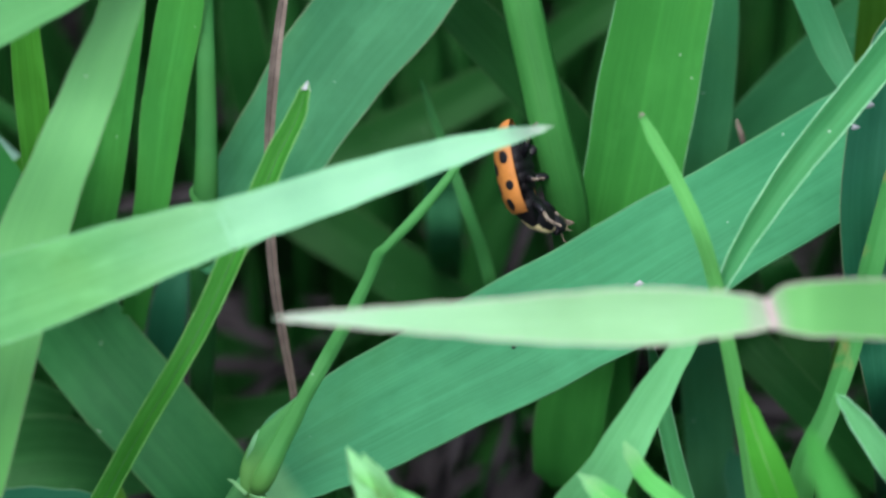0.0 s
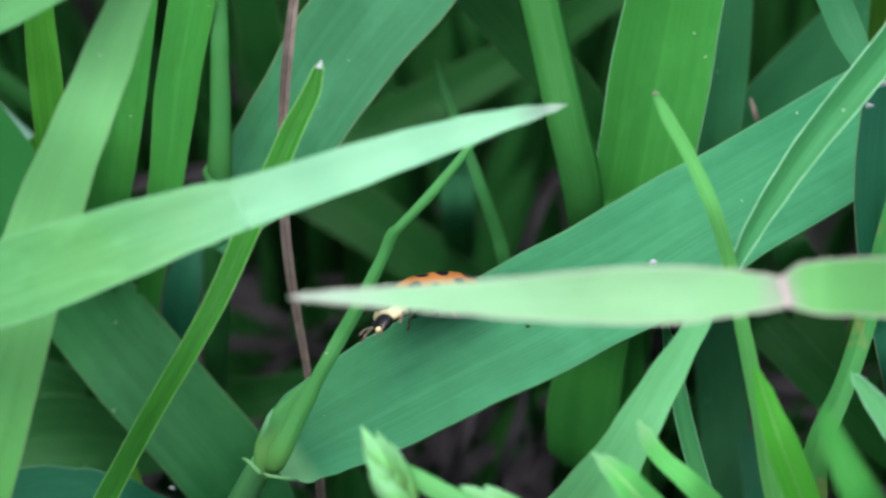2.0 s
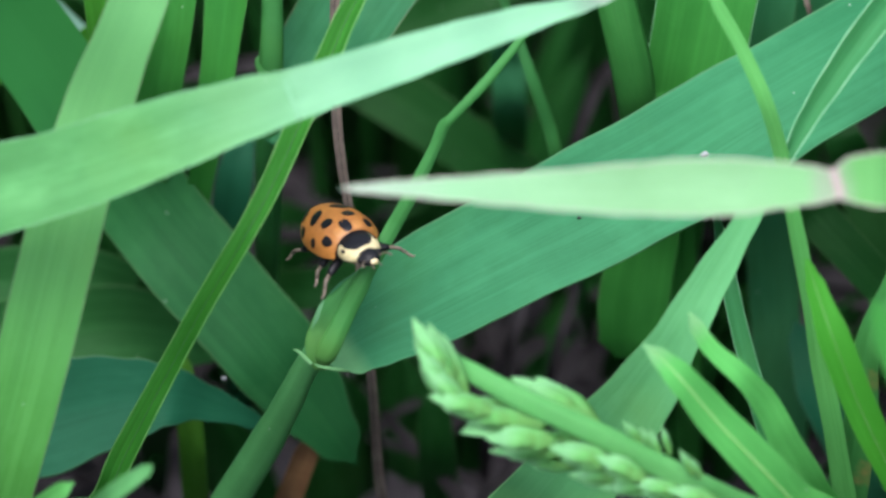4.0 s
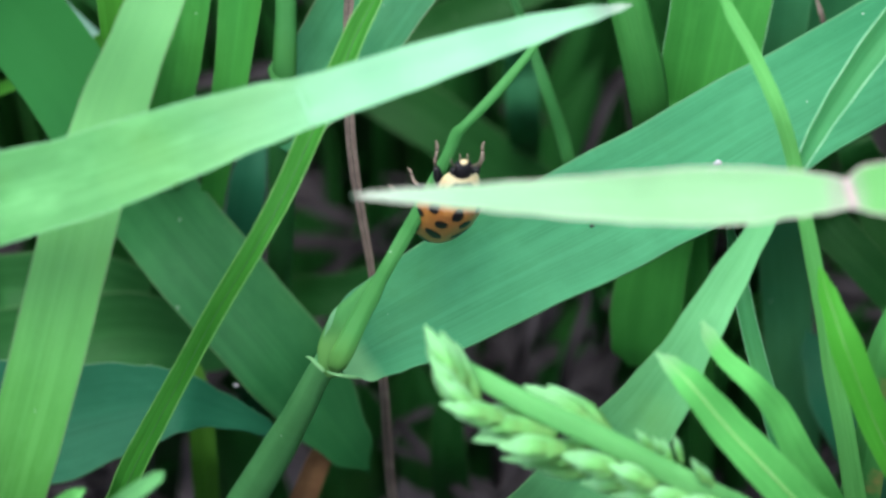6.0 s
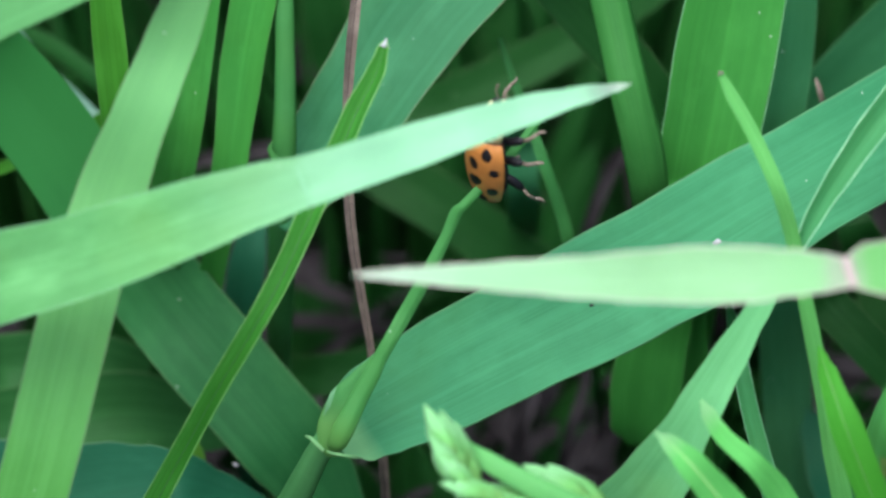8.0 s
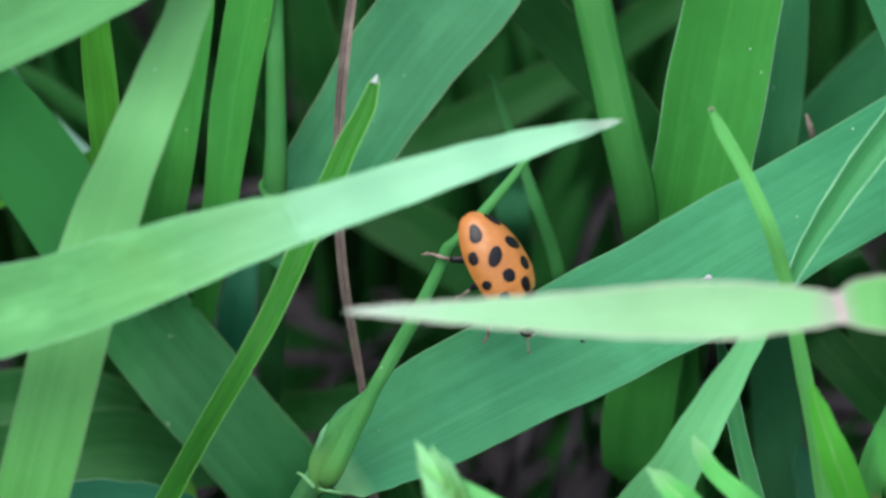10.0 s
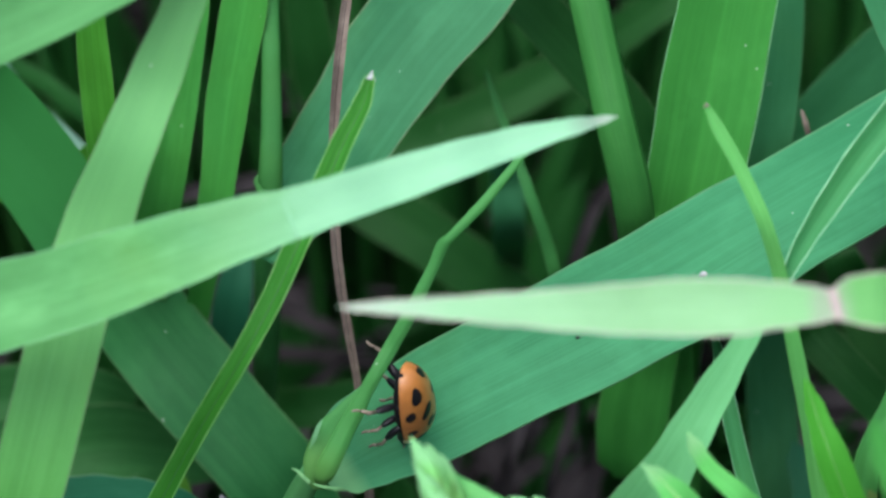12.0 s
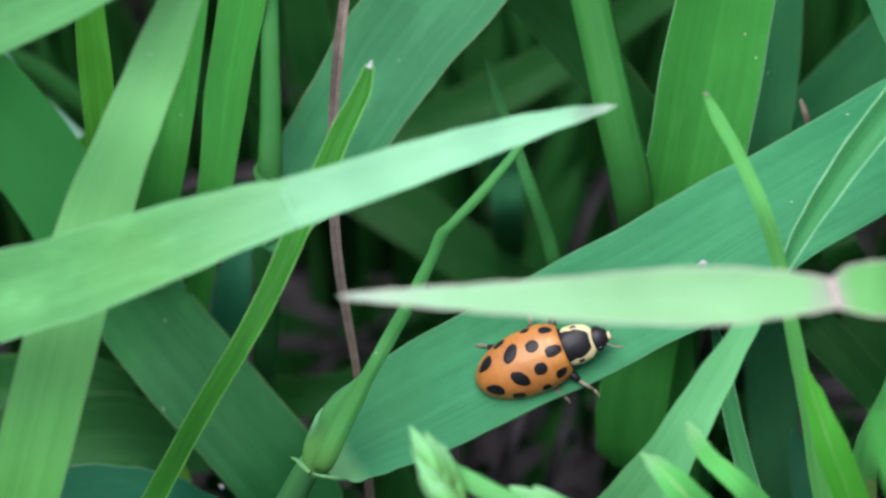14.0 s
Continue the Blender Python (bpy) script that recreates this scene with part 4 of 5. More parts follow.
tube([(-5.68, 144.11, 34.28, 0.05), (-5.43, 143.88, 34.31, 0.12), (-5.04, 143.76, 34.31, 0.15), (-4.55, 143.88, 34.12, 0.17), (-4.15, 144.31, 33.69, 0.07)], COLLAR, "collar_rim", shoot, flat=0.5)
tube([(-5.80, 144.49, 33.95, 0.20), (-6.14, 144.67, 34.22, 0.20), (-6.39, 144.97, 34.29, 0.17), (-6.62, 145.11, 34.31, 0.07)], COLLAR, "ligule", shoot, flat=0.5)
tube([(-5.23, 145.39, 36.81, 0.05), (-5.42, 145.05, 36.58, 0.20), (-5.57, 144.81, 36.24, 0.22), (-5.79, 144.65, 35.75, 0.05)], MEMBRANE, "membrane", shoot, flat=0.1)
shoot = thing("grass_shoot", "green grass shoot with an upright sheath and one broad leaf", "grass")
tube([(-10.21, 179.69, -1.00, 0.62), (-9.69, 173.45, 7.17, 0.92), (-9.17, 167.21, 15.35, 1.03), (-8.80, 165.03, 22.69, 1.16), (-8.39, 162.39, 29.39, 1.24), (-8.18, 160.44, 35.33, 1.21), (-7.96, 160.59, 39.02, 1.14), (-7.89, 161.66, 41.42, 0.98), (-7.90, 163.04, 43.91, 0.88), (-7.92, 164.20, 45.92, 0.83), (-7.91, 165.26, 49.18, 0.51), (-7.93, 166.29, 50.65, 0.08)], MID, "sheath", shoot, flat=0.6)
blade([(-8.33, 160.14, 34.90, 1.05), (-7.44, 160.81, 36.19, 2.88), (-5.93, 161.83, 38.18, 4.34), (-4.22, 162.87, 40.53, 4.77), (-2.14, 164.71, 43.16, 5.08), (0.47, 166.50, 45.72, 5.42), (3.02, 168.15, 48.07, 4.69), (6.15, 170.24, 51.06, 0.16)], BLUEDEEP, "", tilt=-8, fold=0.12, parent=shoot, rim="red")
tube([(-7.91, 159.57, 38.61, 0.52), (-8.32, 159.68, 38.94, 0.36), (-8.58, 159.88, 39.40, 0.21), (-8.45, 160.10, 39.72, 0.05)], MID, "auricle", shoot, flat=0.5)
shoot = thing("grass_shoot", "ridged green upright grass stem", "grass")
tube([(12.82, 184.66, -1.00, 1.03), (11.33, 173.53, 14.19, 1.55), (9.84, 162.39, 29.39, 1.72), (8.90, 159.10, 36.89, 1.70), (8.56, 158.74, 39.34, 1.81), (8.31, 158.99, 40.40, 1.79)], STEM, "sheath", shoot, flat=0.7, ridges=11)
tube([(12.82, 184.66, -1.00, 0.97), (11.33, 173.53, 14.19, 1.45), (9.84, 162.39, 29.39, 1.61), (8.90, 159.10, 36.89, 1.66), (8.47, 158.78, 39.93, 1.80), (7.76, 159.56, 42.79, 1.79), (7.20, 161.03, 44.88, 1.74), (6.64, 162.49, 46.97, 1.74), (5.98, 164.25, 49.48, 1.63), (5.26, 166.01, 51.99, 1.02)], STEM, "stem", shoot, flat=0.7, ridges=11)
flower = thing("grass_flower_head", "pale green grass flower head with overlapping spikelets", "grass")
tube([(16.84, 140.79, -1.00, 0.73), (16.84, 139.29, 14.07, 1.09), (16.84, 137.79, 29.13, 1.21), (14.35, 133.45, 34.22, 1.12), (12.33, 132.66, 35.71, 1.06), (10.11, 132.07, 37.48, 1.03), (8.03, 132.03, 38.82, 1.00), (5.92, 132.34, 39.97, 0.98), (3.44, 132.99, 40.90, 0.96), (1.37, 133.94, 41.55, 0.82), (0.34, 134.80, 41.74, 0.60), (-0.57, 135.82, 41.96, 0.28), (-1.18, 136.52, 42.09, 0.07)], STALK, "stalk", flower, flat=0.45, ridges=5)
spikelet((-0.06, 133.51, 41.96), (-1.28, 134.55, 44.01), 0.75, flower)
spikelet((0.53, 133.64, 41.48), (-0.65, 134.72, 43.59), 0.62, flower)
spikelet((0.02, 132.72, 41.57), (-1.06, 133.53, 43.31), 0.59, flower)
spikelet((0.61, 132.36, 41.42), (-0.74, 132.87, 42.76), 0.59, flower)
spikelet((1.43, 132.28, 41.16), (-0.61, 132.31, 41.84), 0.65, flower)
spikelet((2.89, 132.28, 40.51), (0.16, 132.29, 41.16), 0.69, flower)
spikelet((2.21, 132.97, 40.26), (0.68, 132.30, 40.01), 0.59, flower)
spikelet((3.44, 132.43, 40.22), (0.84, 131.96, 40.23), 0.59, flower)
spikelet((3.83, 131.58, 40.08), (1.69, 131.37, 40.44), 0.75, flower)
spikelet((4.34, 132.23, 38.96), (1.86, 132.00, 39.28), 0.53, flower)
spikelet((4.92, 132.26, 38.34), (2.97, 132.14, 38.81), 0.49, flower)
spikelet((6.28, 130.99, 39.50), (4.23, 131.05, 40.22), 0.68, flower)
spikelet((6.78, 131.58, 38.12), (5.03, 131.40, 38.52), 0.49, flower)
spikelet((7.63, 130.57, 39.13), (6.08, 130.74, 40.00), 0.62, flower)
spikelet((8.34, 131.40, 37.73), (6.27, 131.16, 38.06), 0.46, flower)
spikelet((9.19, 130.46, 38.33), (7.50, 130.44, 38.94), 0.52, flower)
spikelet((10.39, 130.97, 37.36), (7.90, 130.88, 37.87), 0.49, flower)
spikelet((10.56, 130.28, 38.11), (8.95, 130.24, 38.69), 0.49, flower)
spikelet((11.98, 130.50, 37.09), (9.44, 130.39, 37.56), 0.56, flower)
spikelet((5.53, 134.18, 39.26), (2.79, 134.83, 40.76), 0.99, flower)
spikelet((5.84, 134.28, 38.89), (3.81, 134.84, 40.28), 0.73, flower)
spikelet((7.85, 132.68, 39.28), (7.19, 132.81, 40.12), 0.25, flower)
spikelet((8.45, 132.64, 38.90), (7.89, 132.80, 39.78), 0.25, flower)
spikelet((8.62, 132.29, 38.94), (8.28, 132.53, 39.93), 0.23, flower)
spikelet((9.05, 132.58, 38.83), (8.76, 132.84, 39.85), 0.20, flower)
spikelet((9.94, 131.77, 38.42), (9.46, 131.95, 39.34), 0.23, flower)
spikelet((10.27, 131.81, 38.15), (9.93, 131.91, 38.95), 0.20, flower)
spikelet((3.78, 133.28, 39.70), (1.94, 133.02, 39.98), 0.53, flower)
spikelet((5.04, 132.89, 39.01), (3.08, 132.69, 39.39), 0.56, flower)
spikelet((5.79, 132.55, 38.75), (3.77, 132.29, 39.03), 0.53, flower)
spikelet((6.58, 132.48, 38.33), (4.91, 132.19, 38.58), 0.53, flower)
spikelet((7.94, 131.96, 37.98), (6.16, 131.75, 38.34), 0.56, flower)
spikelet((6.95, 132.34, 37.97), (5.37, 132.14, 38.35), 0.49, flower)
spikelet((8.82, 131.89, 37.56), (6.97, 131.68, 37.92), 0.49, flower)
spikelet((2.41, 133.65, 40.18), (0.85, 133.44, 40.53), 0.56, flower)
spikelet((3.14, 133.51, 39.82), (1.26, 133.18, 40.03), 0.53, flower)
spikelet((9.97, 131.63, 37.23), (8.34, 131.45, 37.63), 0.49, flower)
blade([(23.83, 208.80, -1.00, 0.19), (20.82, 186.96, 17.01, 0.29), (17.81, 165.11, 35.01, 0.32), (17.35, 165.50, 37.32, 0.29), (17.00, 165.35, 38.85, 0.26), (16.76, 165.79, 39.48, 0.13)], DEAD, "tiny dry brown grass tip", tilt=0, fold=0.4, name="dry_grass_shoot")
flake((11.42, 151.66, 40.05), 0.22, WITHER, "tiny pale scrap of chaff lying on the leaf")
flake((11.26, 151.63, 39.64), 0.15, WITHER, "tiny pale scrap of chaff lying on the leaf")
flake((-10.39, 155.53, 24.48), 0.15, WITHER, "small pale scrap of chaff on a leaf")
flake((5.91, 150.31, 37.59), 0.12, SHADED_THATCH, "tiny dark crumb lying on the leaf")
flake((21.12, 152.72, 48.71), 0.26, WITHER, "pale ragged scrap at the leaf margin")
flake((20.53, 152.16, 47.91), 0.20, WITHER, "pale ragged scrap at the leaf margin")

rng = random.Random(7)
litter(rng)
# Added out of view: a tall ring that keeps side light off the background.
field(rng, "surrounding_grass", 5200, ring_place, lambda x, y: 0.09, MID, "dense green grass added unseen round the tuft to shade it")
# Added above the view: overhanging blades that cut skylight to the deep background.
field(rng, "arching_grass", 420, lambda r: (r.uniform(-0.07, 0.07), r.uniform(0.272, 0.33)), lambda x, y: 0.1, MID, "long green grass added unseen over the tuft to shade its depth", True)
field(rng, "lawn", 12000, lawn_place, lambda x, y: 0.07, MID, "dense green grass of the surrounding lawn", wide=2.2)
# Coloured in the inner-shade green, taller at the back to darken the gaps.
field(rng, "undergrowth", 760, core_place, lambda x, y: 0.014 if y < 0.2 else 0.03, SHADED, "short dark green grass shoots near the soil")


# ---- the ladybird ----
def revolve(sections, count=20, closed=True):
    """A closed body along x: rows of x, half width, height above and below, and middle height."""
    verts, faces = [], []
    for x, w, up, down, z in sections:
        for k in range(count):
            a = 2 * math.pi * k / count
            c, s = math.cos(a), math.sin(a)
            verts.append((x * MM, w * c * MM, (z + (up if s > 0 else down) * s) * MM))
    for i in range(len(sections) - 1):
        for k in range(count):
            j = (k + 1) % count
            faces.append((i * count + k, i * count + j, (i + 1) * count + j, (i + 1) * count + k))
    faces += [tuple(range(count)), tuple(range((len(sections) - 1) * count, len(sections) * count))[::-1]]
    me = mesh_of("body", verts, faces)
    bm = bmesh.new()
    bm.from_mesh(me)
    bmesh.ops.recalc_face_normals(bm, faces=bm.faces)
    bm.to_mesh(me)
    bm.free()
    me.shade_smooth()
    return me


def shell(x):
    """Half width and height of the wing cases at x."""
    f = math.sqrt(max(0, 1 - ((x - 0.15) / 2.42) ** 2)) if x < 0.15 else math.sqrt(max(0, 1 - ((x - 0.15) / 1.86) ** 3.2))
    return 1.37 * f, 1.18 * f ** 0.8


def on_shell(x, phi, out=0.0):
    r, h = shell(x)
    return Vector((x * MM, (r + out) * math.sin(phi) * MM, (0.36 + (h + out) * math.cos(phi)) * MM))


def wing_case(parent, sign):
    verts, faces, nx, na = [], [], 26, 14
    for i in range(nx + 1):
        x = -2.26 + 3.93 * (0.5 - 0.5 * math.cos(math.pi * i / nx)) * 0.998
        for j in range(na + 1):
            phi = 1.502 * j / na - 0.002
            verts.append(on_shell(x, sign * phi))
    for i in range(nx):
        for j in range(na):
            q = (i * (na + 1) + j, i * (na + 1) + j + 1, (i + 1) * (na + 1) + j + 1, (i + 1) * (na + 1) + j)
            faces.append(q if sign < 0 else q[::-1])
    ob = part("wing_case", mesh_of("wing_case", verts, faces), ORANGE, parent, "orange wing case with black spots")
    thick = ob.modifiers.new("shell", "SOLIDIFY")
    thick.thickness, thick.offset, thick.use_rim = 0.00005, -1, False
    return ob


def spot(parent, x0, y0, rx, ry, turn=0.0, material=None, out=0.012, name="spot"):
    """A spot that follows the wing case, a little uneven in outline."""
    r, _ = shell(x0)
    p0 = math.asin(max(-0.97, min(0.97, y0 / r)))
    verts, faces, count = [on_shell(x0, p0, out)], [], 22
    for ring in (0.5, 0.85, 1.0):
        for k in range(count):
            a = 2 * math.pi * k / count
            wob = ring * (1 + (0.13 if abs(y0) > 0.2 else 0) * noise.noise(Vector((x0 * 5 + math.cos(a), abs(y0) * 5 + math.sin(a) * (1 if y0 > 0 else -1), 3.0))))
            u, v = rx * math.cos(a) * wob, ry * math.sin(a) * wob
            u, v = u * math.cos(turn) - v * math.sin(turn), u * math.sin(turn) + v * math.cos(turn)
            verts.append(on_shell(min(1.62, x0 + u), p0 + v / 1.4, out if ring < 1 else out * 0.25))
    faces += [(0, 1 + k, 1 + (k + 1) % count) for k in range(count)]
    for g in range(2):
        b = 1 + g * count
        faces += [(b + k, b + count + k, b + count + (k + 1) % count, b + (k + 1) % count) for k in range(count)]
    me = mesh_of("spot", verts, faces)
    bm = bmesh.new()
    bm.from_mesh(me)
    bmesh.ops.recalc_face_normals(bm, faces=bm.faces)
    bm.to_mesh(me)
    bm.free()
    part(name, me, material or BLACK, parent)


def strand(points, name, material, parent):
    """A thin jointed strand in the beetle's own space: x, y, z, width."""
    rows = []
    pts = [Vector(p[:3]) * MM for p in points]
    for i, p in enumerate(pts):
        t = (pts[min(i + 1, len(pts) - 1)] - pts[max(i - 1, 0)]).normalized()
        n = t.orthogonal().normalized()
        if rows:
            n = (rows[-1][3] - t * rows[-1][3].dot(t)).normalized()
        rows.append((p, points[i][3] * MM, t, n, i * 0.001))
    return sweep(name, rows, material, parent, 0.8, 8)


def ladybird():
    bug = thing("ladybird", "orange ladybird with black spots and cream-edged neck, walking on grass", "beetle")
    rings = [(-2.0 + 0.4 * k + d, (1.3 - 0.09 * (3.6 - k) ** 2 * 0.9) * f, 0.6 * f, (0.40 - 0.016 * (3.6 - k) ** 2) * f, 0.38) for k in range(1, 8) for d, f in ((0.0, 0.9), (0.06, 0.97), (0.33, 1.0))]
    part("abdomen", revolve([(-2.0, 0.1, 0.1, 0.1, 0.4), *rings, (1.3, 1.02, 0.86, 0.36, 0.4), (1.6, 0.86, 0.78, 0.32, 0.42), (1.95, 0.68, 0.52, 0.28, 0.44), (2.3, 0.4, 0.2, 0.2, 0.45), (2.4, 0.1, 0.05, 0.05, 0.45)]), UNDER, bug, "black underside")
    for sign in (-1, 1):
        case = wing_case(bug, sign)
        for x, y, rx, ry, a in ((-1.55, 0.58, 0.33, 0.44, 0.55), (-0.39, 0.56, 0.28, 0.46, 0.6), (0.55, 0.50, 0.29, 0.29, 0.3), (1.23, 0.95, 0.27, 0.27, 0), (-0.76, 1.14, 0.27, 0.30, 0.3), (0.43, 1.25, 0.20, 0.25, 0)):
            spot(case, x, sign * y, rx, ry, -sign * a)
        spot(case, 1.30, sign * 0.06, 0.36, 0.20, -sign * 0.06, BLACK, 0.013 + 0.002 * sign)
        spot(case, 1.40, sign * 0.42, 0.22, 0.26, 0, PALEORANGE, 0.005, "pale_patch")
    # neck shield: cream dome with a black middle
    shield = part("neck_shield", revolve([(1.50, 0.5, 0.2, 0.15, 0.55), (1.56, 0.84, 0.62, 0.2, 0.5), (1.8, 0.97, 0.66, 0.25, 0.48), (2.15, 0.97, 0.58, 0.25, 0.46), (2.5, 0.84, 0.44, 0.22, 0.44), (2.68, 0.6, 0.26, 0.18, 0.42), (2.74, 0.3, 0.1, 0.1, 0.42)], 28), CREAM, bug, "cream-edged neck shield")
    verts, faces = [], []
    prof = [(1.54, 0.82, 0.59, 0.5, 0.95), (1.62, 0.88, 0.63, 0.49, 1.0), (1.8, 0.97, 0.66, 0.48, 0.95), (2.0, 0.97, 0.62, 0.47, 0.84), (2.15, 0.97, 0.58, 0.46, 0.9), (2.33, 0.92, 0.51, 0.45, 0.80), (2.5, 0.84, 0.44, 0.44, 0.66), (2.585, 0.75, 0.37, 0.43, 0.5)]
    for x, w, up, z, lim in prof:
        for k in range(13):
            phi = 0.92 * lim * (k / 6 - 1)
            verts.append((x * MM, (w + 0.015) * math.sin(phi) * MM, (z + (up + 0.018) * math.cos(phi)) * MM))
    faces = [(i * 13 + k, (i + 1) * 13 + k, (i + 1) * 13 + k + 1, i * 13 + k + 1) for i in range(len(prof) - 1) for k in range(12)]
    part("dark_patch", mesh_of("dark_patch", verts, faces), BLACK, shield, "black patch")
    for sign in (-1, 1):
        part("dot", revolve([(1.98, 0.01, 0.01, 0.01, 0.78), (2.02, 0.1, 0.1, 0.1, 0.78), (2.12, 0.13, 0.1, 0.1, 0.77), (2.22, 0.09, 0.1, 0.1, 0.75), (2.26, 0.01, 0.01, 0.01, 0.74)], 12), BLACK, shield).location = (0, sign * 0.78 * MM, -0.00006)
    throat = part("throat", revolve([(1.52, 0.5, 0.02, 0.2, 0.42), (1.7, 0.9, 0.02, 0.3, 0.44), (2.1, 0.94, 0.02, 0.3, 0.43), (2.5, 0.8, 0.02, 0.27, 0.42), (2.72, 0.4, 0.02, 0.15, 0.41)], 20), UNDER, bug, "black throat")
    head = part("head", revolve([(2.55, 0.45, 0.3, 0.2, 0.42), (2.75, 0.58, 0.34, 0.26, 0.4), (3.0, 0.54, 0.3, 0.26, 0.36), (3.2, 0.38, 0.2, 0.2, 0.32), (3.28, 0.2, 0.1, 0.1, 0.3)], 20), BLACK, bug, "black head with a pale face")
    part("face", revolve([(3.06, 0.05, 0.03, 0.05, 0.50), (3.1, 0.12, 0.07, 0.1, 0.45), (3.2, 0.2, 0.09, 0.12, 0.37), (3.34, 0.2, 0.08, 0.1, 0.3), (3.38, 0.05, 0.02, 0.02, 0.28)], 14), CREAM, head, "cream face")
    for sign in (-1, 1):
        part("eye", revolve([(2.72, 0.05, 0.05, 0.05, 0.45), (2.8, 0.14, 0.16, 0.16, 0.45), (2.95, 0.14, 0.16, 0.16, 0.45), (3.02, 0.05, 0.05, 0.05, 0.45)], 12), BLACK, head).location = (0, sign * 0.52 * MM, 0)
        strand([(3.1, sign * 0.34, 0.4, 0.09), (3.28, sign * 0.5, 0.48, 0.07), (3.42, sign * 0.64, 0.52, 0.07), (3.56, sign * 0.72, 0.5, 0.10), (3.7, sign * 0.76, 0.46, 0.14), (3.78, sign * 0.78, 0.44, 0.04)], "antenna", HORN, head)
        strand([(3.25, sign * 0.16, 0.24, 0.09), (3.42, sign * 0.2, 0.16, 0.08), (3.5, sign * 0.2, 0.05, 0.05)], "palp", HORN, head)
    longer = Matrix.Translation((1.55 * MM, 0, 0)) @ Matrix.Diagonal((1.17, 0.85, 1.0, 1.0)) @ Matrix.Translation((-1.55 * MM, 0, 0))
    for piece in (shield, throat, *shield.children):
        piece.data.transform(longer)
        piece.location.y *= 0.85
    for piece in (head, *head.children):
        piece.data.transform(Matrix.Translation((0.20 * MM, 0, 0)) @ Matrix.Diagonal((1.0, 0.8, 0.95, 1.0)))
        piece.location.y *= 0.8
    legs = []
    for sign in (-1, 1):
        for hx, reach, back in ((1.35, 0.84, 0.72), (0.35, 0.9, 0.1), (-0.55, 0.94, -0.72)):
            hip = Vector((hx, sign * 0.5, 0.24)) * MM
            leg = strand([(0, 0, 0, 0.30), (back * 0.35, sign * 0.5, -0.02, 0.40), (back * 0.6, sign * 0.85 * reach, -0.01, 0.34), (back * 0.75, sign * 1.02 * reach, 0.0, 0.2)], "leg", BLACK, bug)
            leg.location = hip
            k = (back * 0.72, sign * 0.99 * reach, 0.0)
            strand([(*k, 0.17), (back * 1.15, sign * 1.3 * reach, 0.02, 0.17), (back * 1.5, sign * 1.56 * reach, -0.12, 0.14)], "shin", HORN, leg)
            strand([(back * 1.49, sign * 1.55 * reach, -0.11, 0.14), (back * 1.6, sign * 1.72 * reach, -0.22, 0.14), (back * 1.68, sign * 1.86 * reach, -0.25, 0.11), (back * 1.74, sign * 1.95 * reach, -0.22, 0.05)], "foot", HORN, leg)
            legs.append((leg, hip, sign, hx))
    return bug, legs, (shield, throat, head)


BUG, LEGS, FRONT = ladybird()
SIZE = 1.08
for piece in BUG.children_recursive:
    piece.data.transform(Matrix.Scale(SIZE, 4))
    piece.location *= SIZE
